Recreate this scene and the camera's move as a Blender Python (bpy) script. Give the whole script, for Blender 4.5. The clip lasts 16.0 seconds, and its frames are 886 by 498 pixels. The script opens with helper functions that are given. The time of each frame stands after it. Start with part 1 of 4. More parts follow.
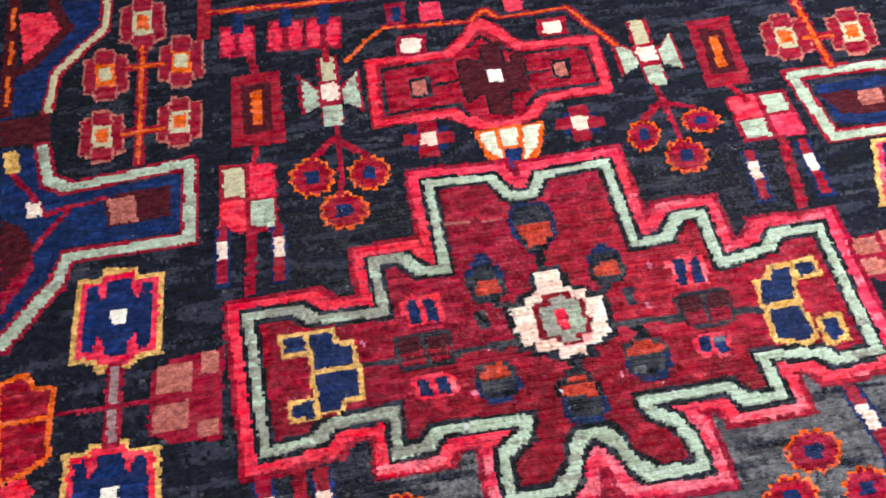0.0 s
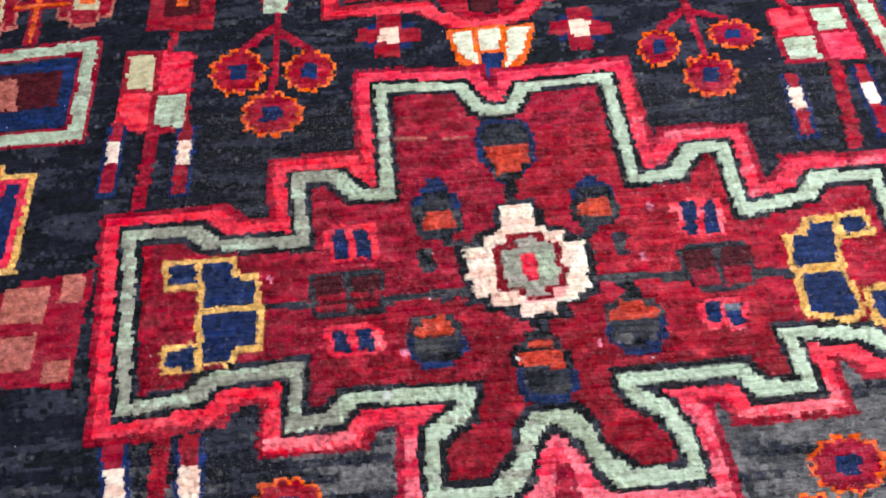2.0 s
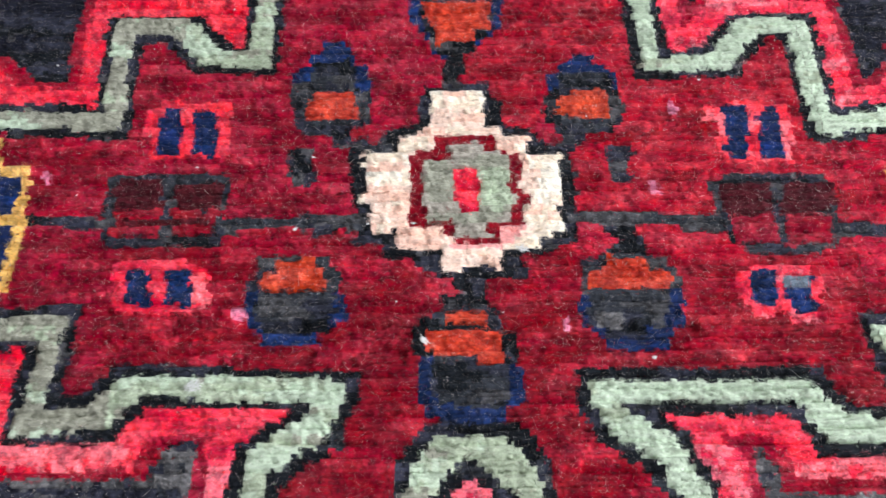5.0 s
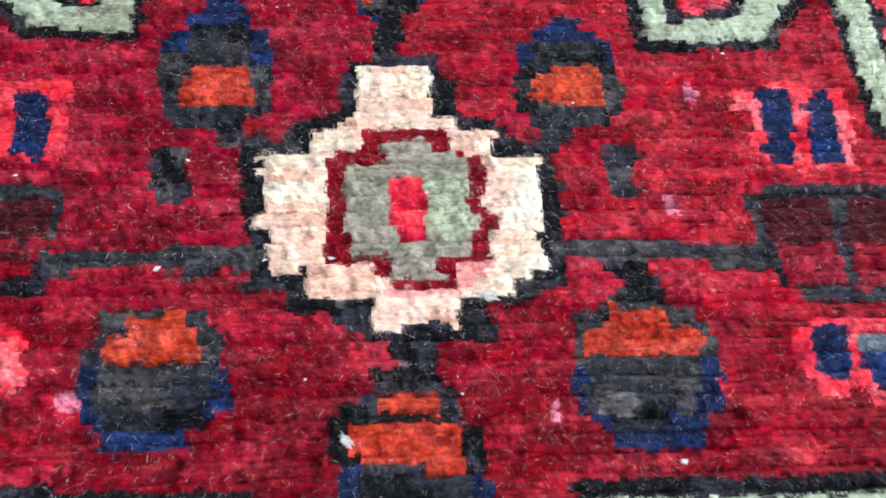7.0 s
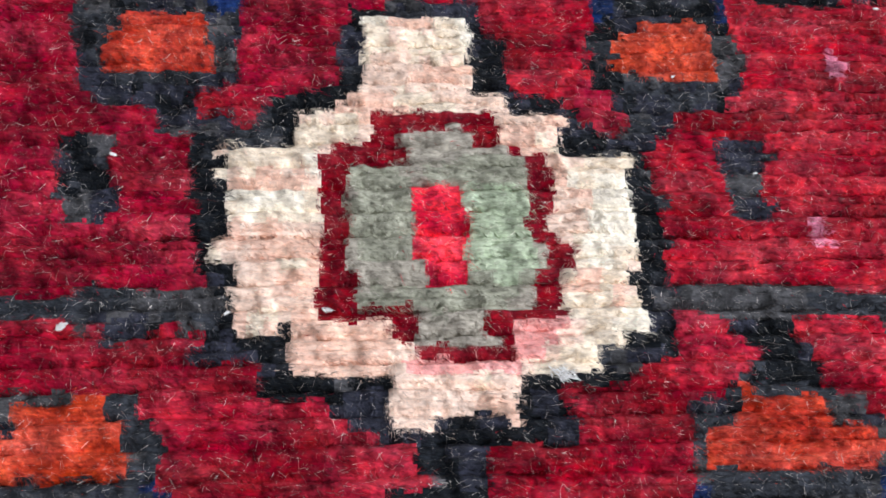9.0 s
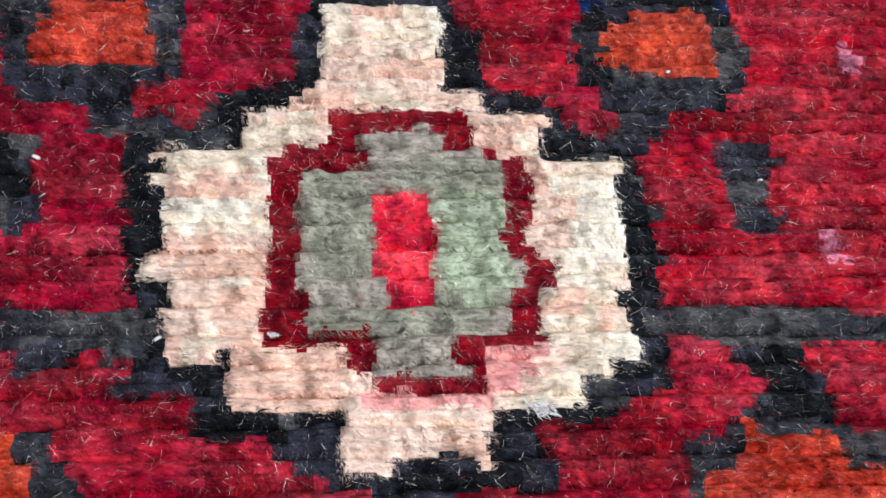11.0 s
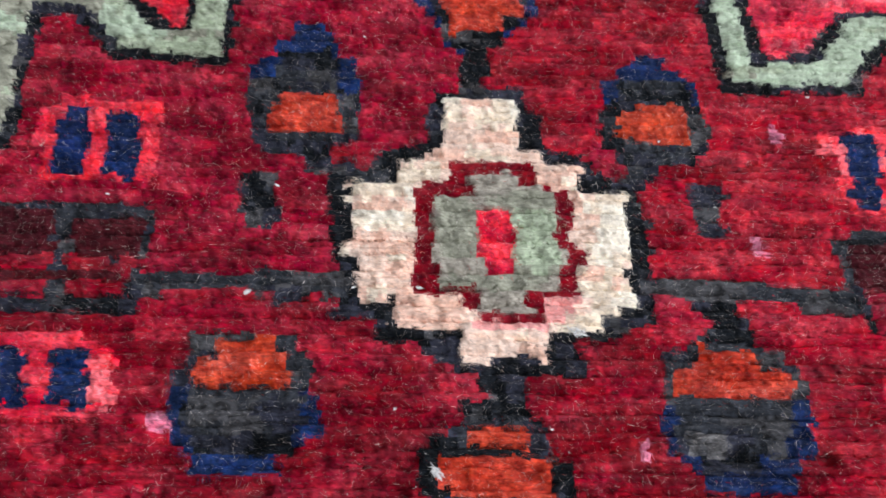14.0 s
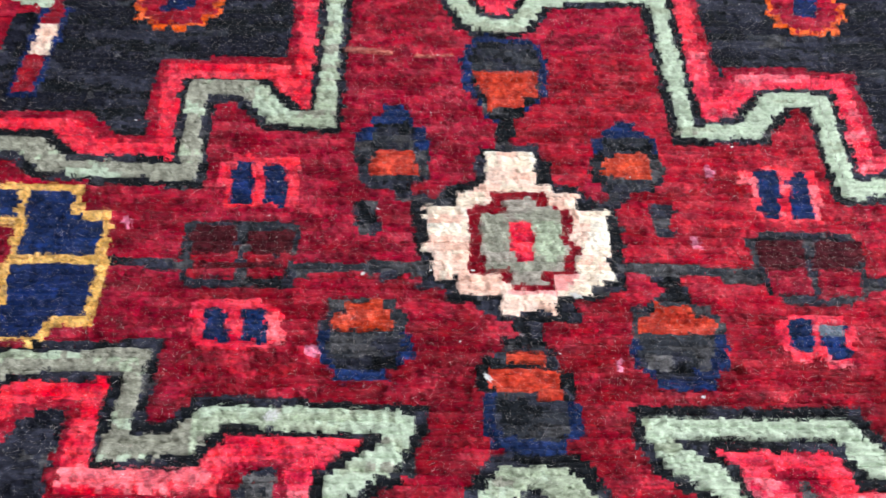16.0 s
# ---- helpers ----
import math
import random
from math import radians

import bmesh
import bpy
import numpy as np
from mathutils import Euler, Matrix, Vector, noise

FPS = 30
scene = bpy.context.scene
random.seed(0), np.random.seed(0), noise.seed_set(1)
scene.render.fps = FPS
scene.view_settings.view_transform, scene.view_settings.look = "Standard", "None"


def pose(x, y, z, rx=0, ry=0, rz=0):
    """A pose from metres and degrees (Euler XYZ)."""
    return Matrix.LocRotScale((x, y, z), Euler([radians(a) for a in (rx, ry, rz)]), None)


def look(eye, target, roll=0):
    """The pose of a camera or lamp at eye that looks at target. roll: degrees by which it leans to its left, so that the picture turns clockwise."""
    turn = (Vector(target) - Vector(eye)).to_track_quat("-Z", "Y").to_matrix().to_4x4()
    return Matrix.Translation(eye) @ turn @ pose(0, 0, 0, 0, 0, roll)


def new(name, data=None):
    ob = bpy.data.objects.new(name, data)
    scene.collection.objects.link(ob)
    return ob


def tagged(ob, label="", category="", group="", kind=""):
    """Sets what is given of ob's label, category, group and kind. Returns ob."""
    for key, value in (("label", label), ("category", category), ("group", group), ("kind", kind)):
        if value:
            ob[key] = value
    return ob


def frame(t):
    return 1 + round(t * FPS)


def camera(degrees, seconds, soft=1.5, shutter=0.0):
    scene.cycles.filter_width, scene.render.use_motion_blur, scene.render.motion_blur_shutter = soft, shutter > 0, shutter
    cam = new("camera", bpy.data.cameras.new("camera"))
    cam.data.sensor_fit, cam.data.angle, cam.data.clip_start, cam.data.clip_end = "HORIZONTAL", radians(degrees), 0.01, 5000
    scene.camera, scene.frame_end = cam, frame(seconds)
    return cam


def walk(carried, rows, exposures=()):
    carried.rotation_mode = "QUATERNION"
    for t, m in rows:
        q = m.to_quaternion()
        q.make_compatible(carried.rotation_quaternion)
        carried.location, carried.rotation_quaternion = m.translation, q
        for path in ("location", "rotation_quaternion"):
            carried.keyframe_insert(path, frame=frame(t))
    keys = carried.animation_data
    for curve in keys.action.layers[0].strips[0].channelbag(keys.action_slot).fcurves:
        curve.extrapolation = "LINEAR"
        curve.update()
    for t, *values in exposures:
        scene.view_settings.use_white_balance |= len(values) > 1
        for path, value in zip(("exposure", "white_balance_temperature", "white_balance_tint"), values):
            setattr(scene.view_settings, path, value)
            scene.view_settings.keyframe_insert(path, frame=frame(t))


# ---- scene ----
# ---- camera ----
cam = camera(50.23, 16.0, soft=1.6, shutter=0.35)
PATH = [
    (0, (-0.11248, -0.40783, 0.65253), (-0.09586, -0.10468, 0.25526), -6.44),
    (0.5, (-0.09565, -0.37790, 0.60870), (-0.08075, -0.08200, 0.20594), -5.69),
    (1, (-0.06448, -0.34310, 0.56615), (-0.04971, -0.05113, 0.16052), -5.45),
    (1.5, (-0.05522, -0.32755, 0.52448), (-0.04627, -0.03610, 0.11831), -5.25),
    (2, (-0.05637, -0.33171, 0.48888), (-0.05348, -0.04009, 0.08274), -4.38),
    (2.5, (-0.05645, -0.34908, 0.45154), (-0.05255, -0.05343, 0.04834), -3.72),
    (3, (-0.04399, -0.33253, 0.40821), (-0.05753, -0.04374, 0.00026), -6.00),
    (3.5, (-0.02427, -0.30739, 0.37793), (-0.04745, -0.03181, -0.03862), -5.55),
    (4, (-0.00807, -0.27083, 0.34840), (-0.03344, -0.00020, -0.07127), -4.83),
    (6.5, (-0.00202, -0.15761, 0.22627), (0.02209, 0.10596, -0.19793), 3.85),
    (7, (-0.00366, -0.13861, 0.21137), (0.02229, 0.11702, -0.21756), 4.37),
    (7.5, (-0.00545, -0.11730, 0.19517), (0.02473, 0.14021, -0.23235), 5.10),
    (8, (-0.00736, -0.10106, 0.17666), (0.02868, 0.14344, -0.25799), 6.84),
    (8.5, (-0.00713, -0.08708, 0.16292), (0.03345, 0.14668, -0.27720), 8.29),
    (9, (-0.01301, -0.07999, 0.15041), (0.02700, 0.14696, -0.29332), 8.93),
    (11.5, (-0.00472, -0.06875, 0.13423), (0.03469, 0.15951, -0.30888), 8.97),
    (12, (-0.00786, -0.07978, 0.14654), (0.03100, 0.15803, -0.29156), 8.95),
    (12.5, (-0.01342, -0.09240, 0.16264), (0.02002, 0.15501, -0.27057), 8.19),
    (13, (-0.01687, -0.10443, 0.17294), (0.01404, 0.14673, -0.25830), 7.99),
    (13.5, (-0.01575, -0.11909, 0.18814), (0.00998, 0.13859, -0.23957), 6.59),
    (14, (-0.02275, -0.13791, 0.21091), (-0.00503, 0.13145, -0.20995), 4.77),
    (14.5, (-0.01685, -0.15497, 0.23669), (-0.00473, 0.12484, -0.17751), 2.77),
    (15, (-0.02389, -0.18597, 0.25870), (-0.01644, 0.10032, -0.15115), 1.90),
    (15.5, (-0.02912, -0.21040, 0.27757), (-0.02256, 0.08462, -0.12606), 1.96),
    (16, (-0.03345, -0.23870, 0.30413), (-0.03161, 0.06631, -0.09205), 1.09),
]
# the clip's own exposure drifts a little as the light wool fills the picture
EXPOSURES = [(0, 0.06), (3, 0.02), (4, -0.10), (6.5, -0.06), (8.0, -0.06), (8.5, -0.42), (9.0, -0.34), (11.5, -0.38), (13.5, -0.40), (14.5, -0.36), (15.0, -0.10), (15.5, 0.20), (16.0, 0.0)]
walk(cam, [(t, look(eye, target, roll)) for t, eye, target, roll in PATH], EXPOSURES)

# ---- light: daylight through one wide window, sky outside ----
world = bpy.data.worlds.new("sky")
scene.world = world
world.use_nodes = True
wn = world.node_tree.nodes
sky = wn.new("ShaderNodeTexSky")
sky.sky_type = "NISHITA"
sky.sun_disc = False
sky.sun_elevation, sky.sun_rotation = radians(40), radians(230)
sky.dust_density = 3.0
wn["Background"].inputs["Strength"].default_value = 0.12
world.node_tree.links.new(sky.outputs["Color"], wn["Background"].inputs["Color"])
EAST, WIN_Y, WIN_Z, WIN_W, WIN_H = 1.00, -0.15, 1.02, 1.4, 1.1
window_light = bpy.data.lights.new("window_light", "AREA")
window_light.shape, window_light.size, window_light.size_y = "RECTANGLE", WIN_H, WIN_W
window_light.energy, window_light.color = 68.0, (0.94, 0.958, 1.0)
lamp = new("window_light", window_light)
lamp.matrix_world = Matrix.Translation((EAST - 0.02, WIN_Y, WIN_Z)) @ pose(0, 0, 0, 0, 90, 0)

# ---- materials ----
WOOL = {  # dyed wools, real base colours
    "crimson": (0.328, 0.0092, 0.0280),
    "cherry": (0.425, 0.0145, 0.0385),
    "rose": (0.84, 0.16, 0.20),
    "mint": (0.51, 0.61, 0.48),
    "royal": (0.012, 0.032, 0.14),
    "pink": (0.80, 0.046, 0.080),
    "scarlet": (0.78, 0.030, 0.060),
    "sage": (0.42, 0.49, 0.365),
    "sage_grey": (0.40, 0.37, 0.32),
    "ivory": (0.90, 0.79, 0.65),
    "blush": (0.91, 0.72, 0.61),
    "white": (0.94, 0.88, 0.77),
    "gold": (0.74, 0.45, 0.13),
    "orange": (0.76, 0.13, 0.020),
    "rust": (0.54, 0.062, 0.030),
    "tan": (0.47, 0.15, 0.115),
    "maroon": (0.075, 0.010, 0.015),
    "brick": (0.31, 0.011, 0.026),
    "stone": (0.36, 0.22, 0.22),
    "navy": (0.010, 0.022, 0.085),
    "ink": (0.009, 0.011, 0.015),
    "slate": (0.036, 0.040, 0.051),
    "dusk": (0.031, 0.033, 0.051),
    "lilac": (0.66, 0.20, 0.31),
    "cream": (0.70, 0.70, 0.55),
    "straw": (0.58, 0.52, 0.33),
    "ash": (0.072, 0.072, 0.080),
    "charcoal": (0.0115, 0.0125, 0.022),
    "grey_field": (0.135, 0.132, 0.138),
    "garnet": (0.225, 0.0045, 0.0155),
    "dove": (0.16, 0.20, 0.25),
    "peach": (0.89, 0.63, 0.51),
    "petal": (0.90, 0.44, 0.41),
    "sage_moss": (0.335, 0.34, 0.275),
}


def wool(name, rgb, low, high, rough, shine, sway_hue=0.004, uneven=1.0):
    m = bpy.data.materials.new("wool_" + name)
    m.use_nodes = True
    nt = m.node_tree
    n, ln = nt.nodes, nt.links
    bsdf = n["Principled BSDF"]
    geo, co = n.new("ShaderNodeNewGeometry"), n.new("ShaderNodeTexCoord")
    # abrash: dye changes along the weaving rows
    rows = n.new("ShaderNodeMapping")
    rows.inputs["Scale"].default_value = (48, 150, 1)
    abrash = n.new("ShaderNodeTexNoise")
    abrash.inputs["Scale"].default_value, abrash.inputs["Detail"].default_value = 1.0, 3.0
    ln.new(co.outputs["Object"], rows.inputs["Vector"])
    ln.new(rows.outputs["Vector"], abrash.inputs["Vector"])
    patch = n.new("ShaderNodeTexNoise")
    patch.inputs["Scale"].default_value, patch.inputs["Detail"].default_value = 150.0, 4.0
    patch.inputs["Roughness"].default_value = 0.72
    ln.new(co.outputs["Object"], patch.inputs["Vector"])
    # strands of the yarn
    strand_map = n.new("ShaderNodeMapping")
    strand_map.inputs["Scale"].default_value = (800, 2300, 1200)
    strand_map.inputs["Rotation"].default_value = (0, 0, 0.75)
    strand = n.new("ShaderNodeTexNoise")
    strand.inputs["Scale"].default_value, strand.inputs["Detail"].default_value = 1.0, 3.0
    ln.new(co.outputs["Object"], strand_map.inputs["Vector"])
    ln.new(strand_map.outputs["Vector"], strand.inputs["Vector"])

    def ranged(socket, low, high):
        r = n.new("ShaderNodeMapRange")
        r.inputs["From Min"].default_value, r.inputs["From Max"].default_value = 0.0, 1.0
        r.inputs["To Min"].default_value, r.inputs["To Max"].default_value = low, high
        ln.new(socket, r.inputs["Value"])
        return r.outputs["Result"]

    def times(a, b):
        k = n.new("ShaderNodeMath")
        k.operation = "MULTIPLY"
        ln.new(a, k.inputs[0])
        ln.new(b, k.inputs[1])
        return k.outputs["Value"]

    mottle = n.new("ShaderNodeMapRange")
    mottle.inputs["From Min"].default_value, mottle.inputs["From Max"].default_value = 0.28, 0.72
    mottle.inputs["To Min"].default_value, mottle.inputs["To Max"].default_value = 1 - 0.55 * uneven, 1 + 0.55 * uneven
    ln.new(patch.outputs["Fac"], mottle.inputs["Value"])
    strands = n.new("ShaderNodeMapRange")
    strands.inputs["From Min"].default_value, strands.inputs["From Max"].default_value = 0.3, 0.7
    strands.inputs["To Min"].default_value, strands.inputs["To Max"].default_value = 0.90 - 0.22 * uneven, 1.10 + 0.22 * uneven
    ln.new(strand.outputs["Fac"], strands.inputs["Value"])
    value = times(times(ranged(geo.outputs["Random Per Island"], low, high), ranged(abrash.outputs["Fac"], 1 - 0.42 * uneven, 1 + 0.42 * uneven)),
                  times(mottle.outputs["Result"], strands.outputs["Result"]))
    hsv = n.new("ShaderNodeHueSaturation")
    hsv.inputs["Color"].default_value = (*rgb, 1)
    ln.new(value, hsv.inputs["Value"])
    tint = n.new("ShaderNodeMath")
    tint.operation = "ADD"
    ln.new(ranged(patch.outputs["Fac"], -0.014, 0.009), tint.inputs[0])
    ln.new(ranged(geo.outputs["Random Per Island"], 0.5 - sway_hue, 0.5 + sway_hue), tint.inputs[1])
    ln.new(tint.outputs["Value"], hsv.inputs["Hue"])
    ln.new(ranged(abrash.outputs["Fac"], 1.12, 0.88), hsv.inputs["Saturation"])
    ln.new(hsv.outputs["Color"], bsdf.inputs["Base Color"])
    ln.new(ranged(geo.outputs["Random Per Island"], 0.85, rough), bsdf.inputs["Roughness"])
    bsdf.inputs["Specular IOR Level"].default_value = shine
    bsdf.inputs["Sheen Weight"].default_value = 0.0
    bsdf.inputs["Sheen Roughness"].default_value = 0.45
    bump = n.new("ShaderNodeBump")
    bump.inputs["Strength"].default_value, bump.inputs["Distance"].default_value = 0.7, 0.0004
    ln.new(strand.outputs["Fac"], bump.inputs["Height"])
    ln.new(bump.outputs["Normal"], bsdf.inputs["Normal"])
    return m


COLOURS = list(WOOL)
PALE = ("ivory", "blush", "white", "cream", "mint", "sage", "peach", "petal", "sage_grey", "sage_moss", "straw")
UNEVEN = {k: 0.6 if k.startswith("sage") else 0.34 if k in PALE else 1.1 for k in WOOL}  # how far the dye varies
SPREAD = {k: (0.76, 1.22) if k in PALE else (0.5, 1.5) for k in WOOL}  # how far single fibres differ
YARN = [wool(k, v, 0.94, 1.05, 0.8, 0.06, uneven=UNEVEN[k]) for k, v in WOOL.items()]
YARN += [wool(k + "_fibre", v, *SPREAD[k], 0.38, 0.28, 0.006, UNEVEN[k]) for k, v in WOOL.items()]
YARN.append(wool("loose_hair", (0.72, 0.66, 0.62), 0.4, 1.6, 0.3, 0.5))
HAIR = len(YARN) - 1


def plain(name, rgb, rough, grain):
    m = bpy.data.materials.new(name)
    m.use_nodes = True
    n, ln = m.node_tree.nodes, m.node_tree.links
    noise_tex, ramp = n.new("ShaderNodeTexNoise"), n.new("ShaderNodeValToRGB")
    noise_tex.inputs["Scale"].default_value, noise_tex.inputs["Detail"].default_value = grain, 6.0
    ramp.color_ramp.elements[0].color = (*[c * 0.75 for c in rgb], 1)
    ramp.color_ramp.elements[1].color = (*[min(1, c * 1.2) for c in rgb], 1)
    ln.new(noise_tex.outputs["Fac"], ramp.inputs["Fac"])
    ln.new(ramp.outputs["Color"], n["Principled BSDF"].inputs["Base Color"])
    n["Principled BSDF"].inputs["Roughness"].default_value = rough
    return m


COTTON = plain("cotton_warp", (0.11, 0.07, 0.055), 0.9, 900)
FLOOR = plain("floor_concrete", (0.26, 0.25, 0.24), 0.8, 6)
FLUFF = plain("lint_fibre", (0.85, 0.86, 0.88), 0.8, 4000)

# ---- the plain room round the rug ----
WALL = plain("wall_plaster", (0.34, 0.33, 0.32), 0.9, 9)
FRAME = plain("white_paint", (0.78, 0.78, 0.76), 0.5, 20)


def solid(name, boxes, material, bevel=0.0):
    bm = bmesh.new()
    for x0, x1, y0, y1, z0, z1 in boxes:
        bmesh.ops.create_cube(bm, size=1, matrix=Matrix.LocRotScale(((x0 + x1) / 2, (y0 + y1) / 2, (z0 + z1) / 2), None, (x1 - x0, y1 - y0, z1 - z0)))
    if bevel:
        bmesh.ops.bevel(bm, geom=bm.edges[:], offset=bevel, segments=2, affect="EDGES")
    me = bpy.data.meshes.new(name)
    bm.to_mesh(me)
    bm.free()
    me.materials.append(material)
    return new(name, me)


WEST, SOUTH, NORTH, ROOF, LOW = -2.6, -2.2, 2.8, 2.6, -0.0095
wy0, wy1, wz0, wz1 = WIN_Y - WIN_W / 2, WIN_Y + WIN_W / 2, WIN_Z - WIN_H / 2, WIN_Z + WIN_H / 2
tagged(solid("floor", [(WEST - 0.2, EAST + 0.2, SOUTH - 0.2, NORTH + 0.2, LOW - 0.12, LOW)], FLOOR), "plain grey floor under the rug", "floor", kind="structure")
tagged(solid("ceiling", [(WEST - 0.2, EAST + 0.2, SOUTH - 0.2, NORTH + 0.2, ROOF, ROOF + 0.15)], WALL), "plain pale plaster ceiling", "ceiling", kind="structure")
tagged(solid("wall_west", [(WEST - 0.2, WEST, SOUTH, NORTH, LOW, ROOF)], WALL), "plain pale plaster wall", "wall", kind="structure")
tagged(solid("wall_south", [(WEST - 0.2, EAST + 0.2, SOUTH - 0.2, SOUTH, LOW, ROOF)], WALL), "plain pale plaster wall", "wall", kind="structure")
tagged(solid("wall_north", [(WEST - 0.2, EAST + 0.2, NORTH, NORTH + 0.2, LOW, ROOF)], WALL), "plain pale plaster wall", "wall", kind="structure")
tagged(solid("wall_east", [(EAST, EAST + 0.2, SOUTH, wy0, LOW, ROOF), (EAST, EAST + 0.2, wy1, NORTH, LOW, ROOF),
                           (EAST, EAST + 0.2, wy0, wy1, LOW, wz0), (EAST, EAST + 0.2, wy0, wy1, wz1, ROOF)], WALL), "plain pale plaster wall with a window opening", "wall", kind="structure")
window = tagged(new("window_1"), "white painted window frame in the wall", "window", kind="structure")
window.location = (0, 0, 0)
fx0, fx1 = EAST + 0.09, EAST + 0.15
for name, some in (("window_frame", [(fx0, fx1, wy0, wy1, wz0, wz0 + 0.06), (fx0, fx1, wy0, wy1, wz1 - 0.06, wz1), (fx0, fx1, wy0, wy0 + 0.06, wz0 + 0.06, wz1 - 0.06), (fx0, fx1, wy1 - 0.06, wy1, wz0 + 0.06, wz1 - 0.06)]),
                   ("mullion", [(fx0, fx1, WIN_Y - 0.03, WIN_Y + 0.03, wz0 + 0.06, wz1 - 0.06)]),
                   ("window_sill", [(EAST - 0.03, fx0, wy0, wy1, wz0 - 0.03, wz0 - 0.001)])):
    solid(name, some, FRAME, 0.003).parent = window

# ---- the knot chart: one cell a knot ----
PITCH = 0.0024
X0, X1, Y0, Y1 = -226, 186, -98, 236
NX, NY = X1 - X0, Y1 - Y0
rng = np.random.default_rng(7)
gx, gy = np.meshgrid(np.arange(X0, X1) + 0.5, np.arange(Y0, Y1) + 0.5)
# each row of knots sits a little off its neighbours
row_shift = np.repeat(rng.uniform(-0.3, 0.3, (NY // 2, 1)), 2, axis=0)
near = (np.abs(gx - 3) < 56) & (np.abs(gy - 3) < 46)
cx_, cy_ = gx + row_shift + rng.normal(0, 0.03, gx.shape), gy + rng.normal(0, 0.03, gx.shape)
chart = np.zeros(gx.shape, int)
owner = np.zeros(gx.shape, int)
PARTS = []


def begin(name, label=""):
    PARTS.append((name, label, -1))


def sub(name, label=""):
    """A piece of the motif begun last."""
    base = len(PARTS) - 1
    PARTS.append((name, label, PARTS[base][2] if PARTS[base][2] >= 0 else base))


def put(mask, colour):
    chart[mask] = COLOURS.index(colour)
    owner[mask] = len(PARTS) - 1


def inside(pts):
    m = np.zeros(gx.shape, bool)
    for (xa, ya), (xb, yb) in zip(pts, pts[1:] + pts[:1]):
        if ya != yb:
            m ^= ((ya > cy_) != (yb > cy_)) & (cx_ < (xb - xa) * (cy_ - ya) / (yb - ya) + xa)
    return m


def gap(pts, closed=False):
    """Square-cornered distance from a line of knots."""
    best = np.full(gx.shape, 1e9)
    for (xa, ya), (xb, yb) in zip(pts, pts[1:] + (pts[:1] if closed else [])):
        dx, dy = xb - xa, yb - ya
        k = np.clip(((cx_ - xa) * dx + (cy_ - ya) * dy) / max(dx * dx + dy * dy, 1e-9), 0, 1)
        best = np.minimum(best, np.maximum(np.abs(cx_ - xa - k * dx), np.abs(cy_ - ya - k * dy)))
    return best


def fill(colour, *pts):
    put(inside(list(pts)), colour)


def stroke(colour, width, *pts):
    put(gap(list(pts)) < width / 2, colour)


def edged(edge, width, colour, *pts):
    put(inside(list(pts)) | (gap(list(pts), True) < width), edge)
    put(inside(list(pts)), colour)


def frame_of(x, y, a, b, lean, slant):
    """A motif's own frame: half width a, half height b, rows leaning, columns slanting."""
    cl, sl, cs, ss = math.cos(radians(lean)), math.sin(radians(lean)), math.cos(radians(slant)), math.sin(radians(slant))
    return lambda *uv: [(x + u * a * cl - v * b * ss, y + u * a * sl + v * b * cs) for u, v in uv]


def block(p, colour, u0, v0, u1, v1, piece=""):
    if piece:
        sub(piece)
    put(inside(p((u0, v0), (u1, v0), (u1, v1), (u0, v1))), colour)


def flower(x, y, a, b, lean, slant, eye="straw", heart="orange"):
    begin("flower", "brick-red flower with an ivory and orange eye")
    p = frame_of(x, y, a, b, lean, slant)
    petals = [(-.4, 1), (.4, 1), (.46, .78), (.98, .76), (1, -.66), (.5, -.78), (.4, -1), (-.4, -1), (-.5, -.78), (-1, -.72), (-.98, .62), (-.46, .76)]
    put(inside(p(*petals)), "tan")
    put(inside(p(*[(u * .9, v * .9) for u, v in petals])), "brick")
    for u, v in ((.46, .6), (-.46, .6), (.5, -.6), (-.5, -.6)):
        put(gap(p((u * .9, v * .7), (u, v * 1.3))) < 0.5, "tan")
    block(p, eye, -.42, -.44, .42, .40, "eye")
    block(p, heart, -.27, -.26, .27, .26)


def berry(x, y, a, b, lean, slant):
    begin("berry", "crimson berry with a jagged orange rim")
    p = frame_of(x, y, a, b, lean, slant)
    rim = [(math.cos(radians(k)) * r, math.sin(radians(k)) * r) for i, k in enumerate(range(0, 360, 15)) for r in [1.04 if i % 2 else .86]]
    put(inside(p(*rim)), "orange")
    sub("flesh")
    put(inside(p(*[(u * .86, v * .86) for u, v in rim])), "crimson")
    block(p, "navy", -.3, -.32, .3, .32, "stone")


def butterfly(x, y, a, b, lean, slant):
    begin("butterfly_motif", "ivory and sage winged motif edged in red")
    p = frame_of(x, y, a, b, lean, slant)
    put(inside(p((-1, .55), (-.35, .1), (.35, .1), (1, .55), (1, -.68), (.4, -.3), (-.4, -.3), (-1, -.68))), "brick")
    block(p, "brick", -.32, -.9, .36, 1)
    block(p, "straw", -.2, .28, .22, .98)
    sub("wing")
    put(inside(p((-.88, .42), (-.38, -.02), (-.38, -.4), (-.85, -.6))), "sage")
    sub("wing")
    put(inside(p((.9, .46), (.4, 0), (.42, -.36), (.95, -.58))), "sage")
    block(p, "blush", -.3, -.26, .3, .18, "heart")
    block(p, "sage", -.28, -.98, .3, -.42, "tail")


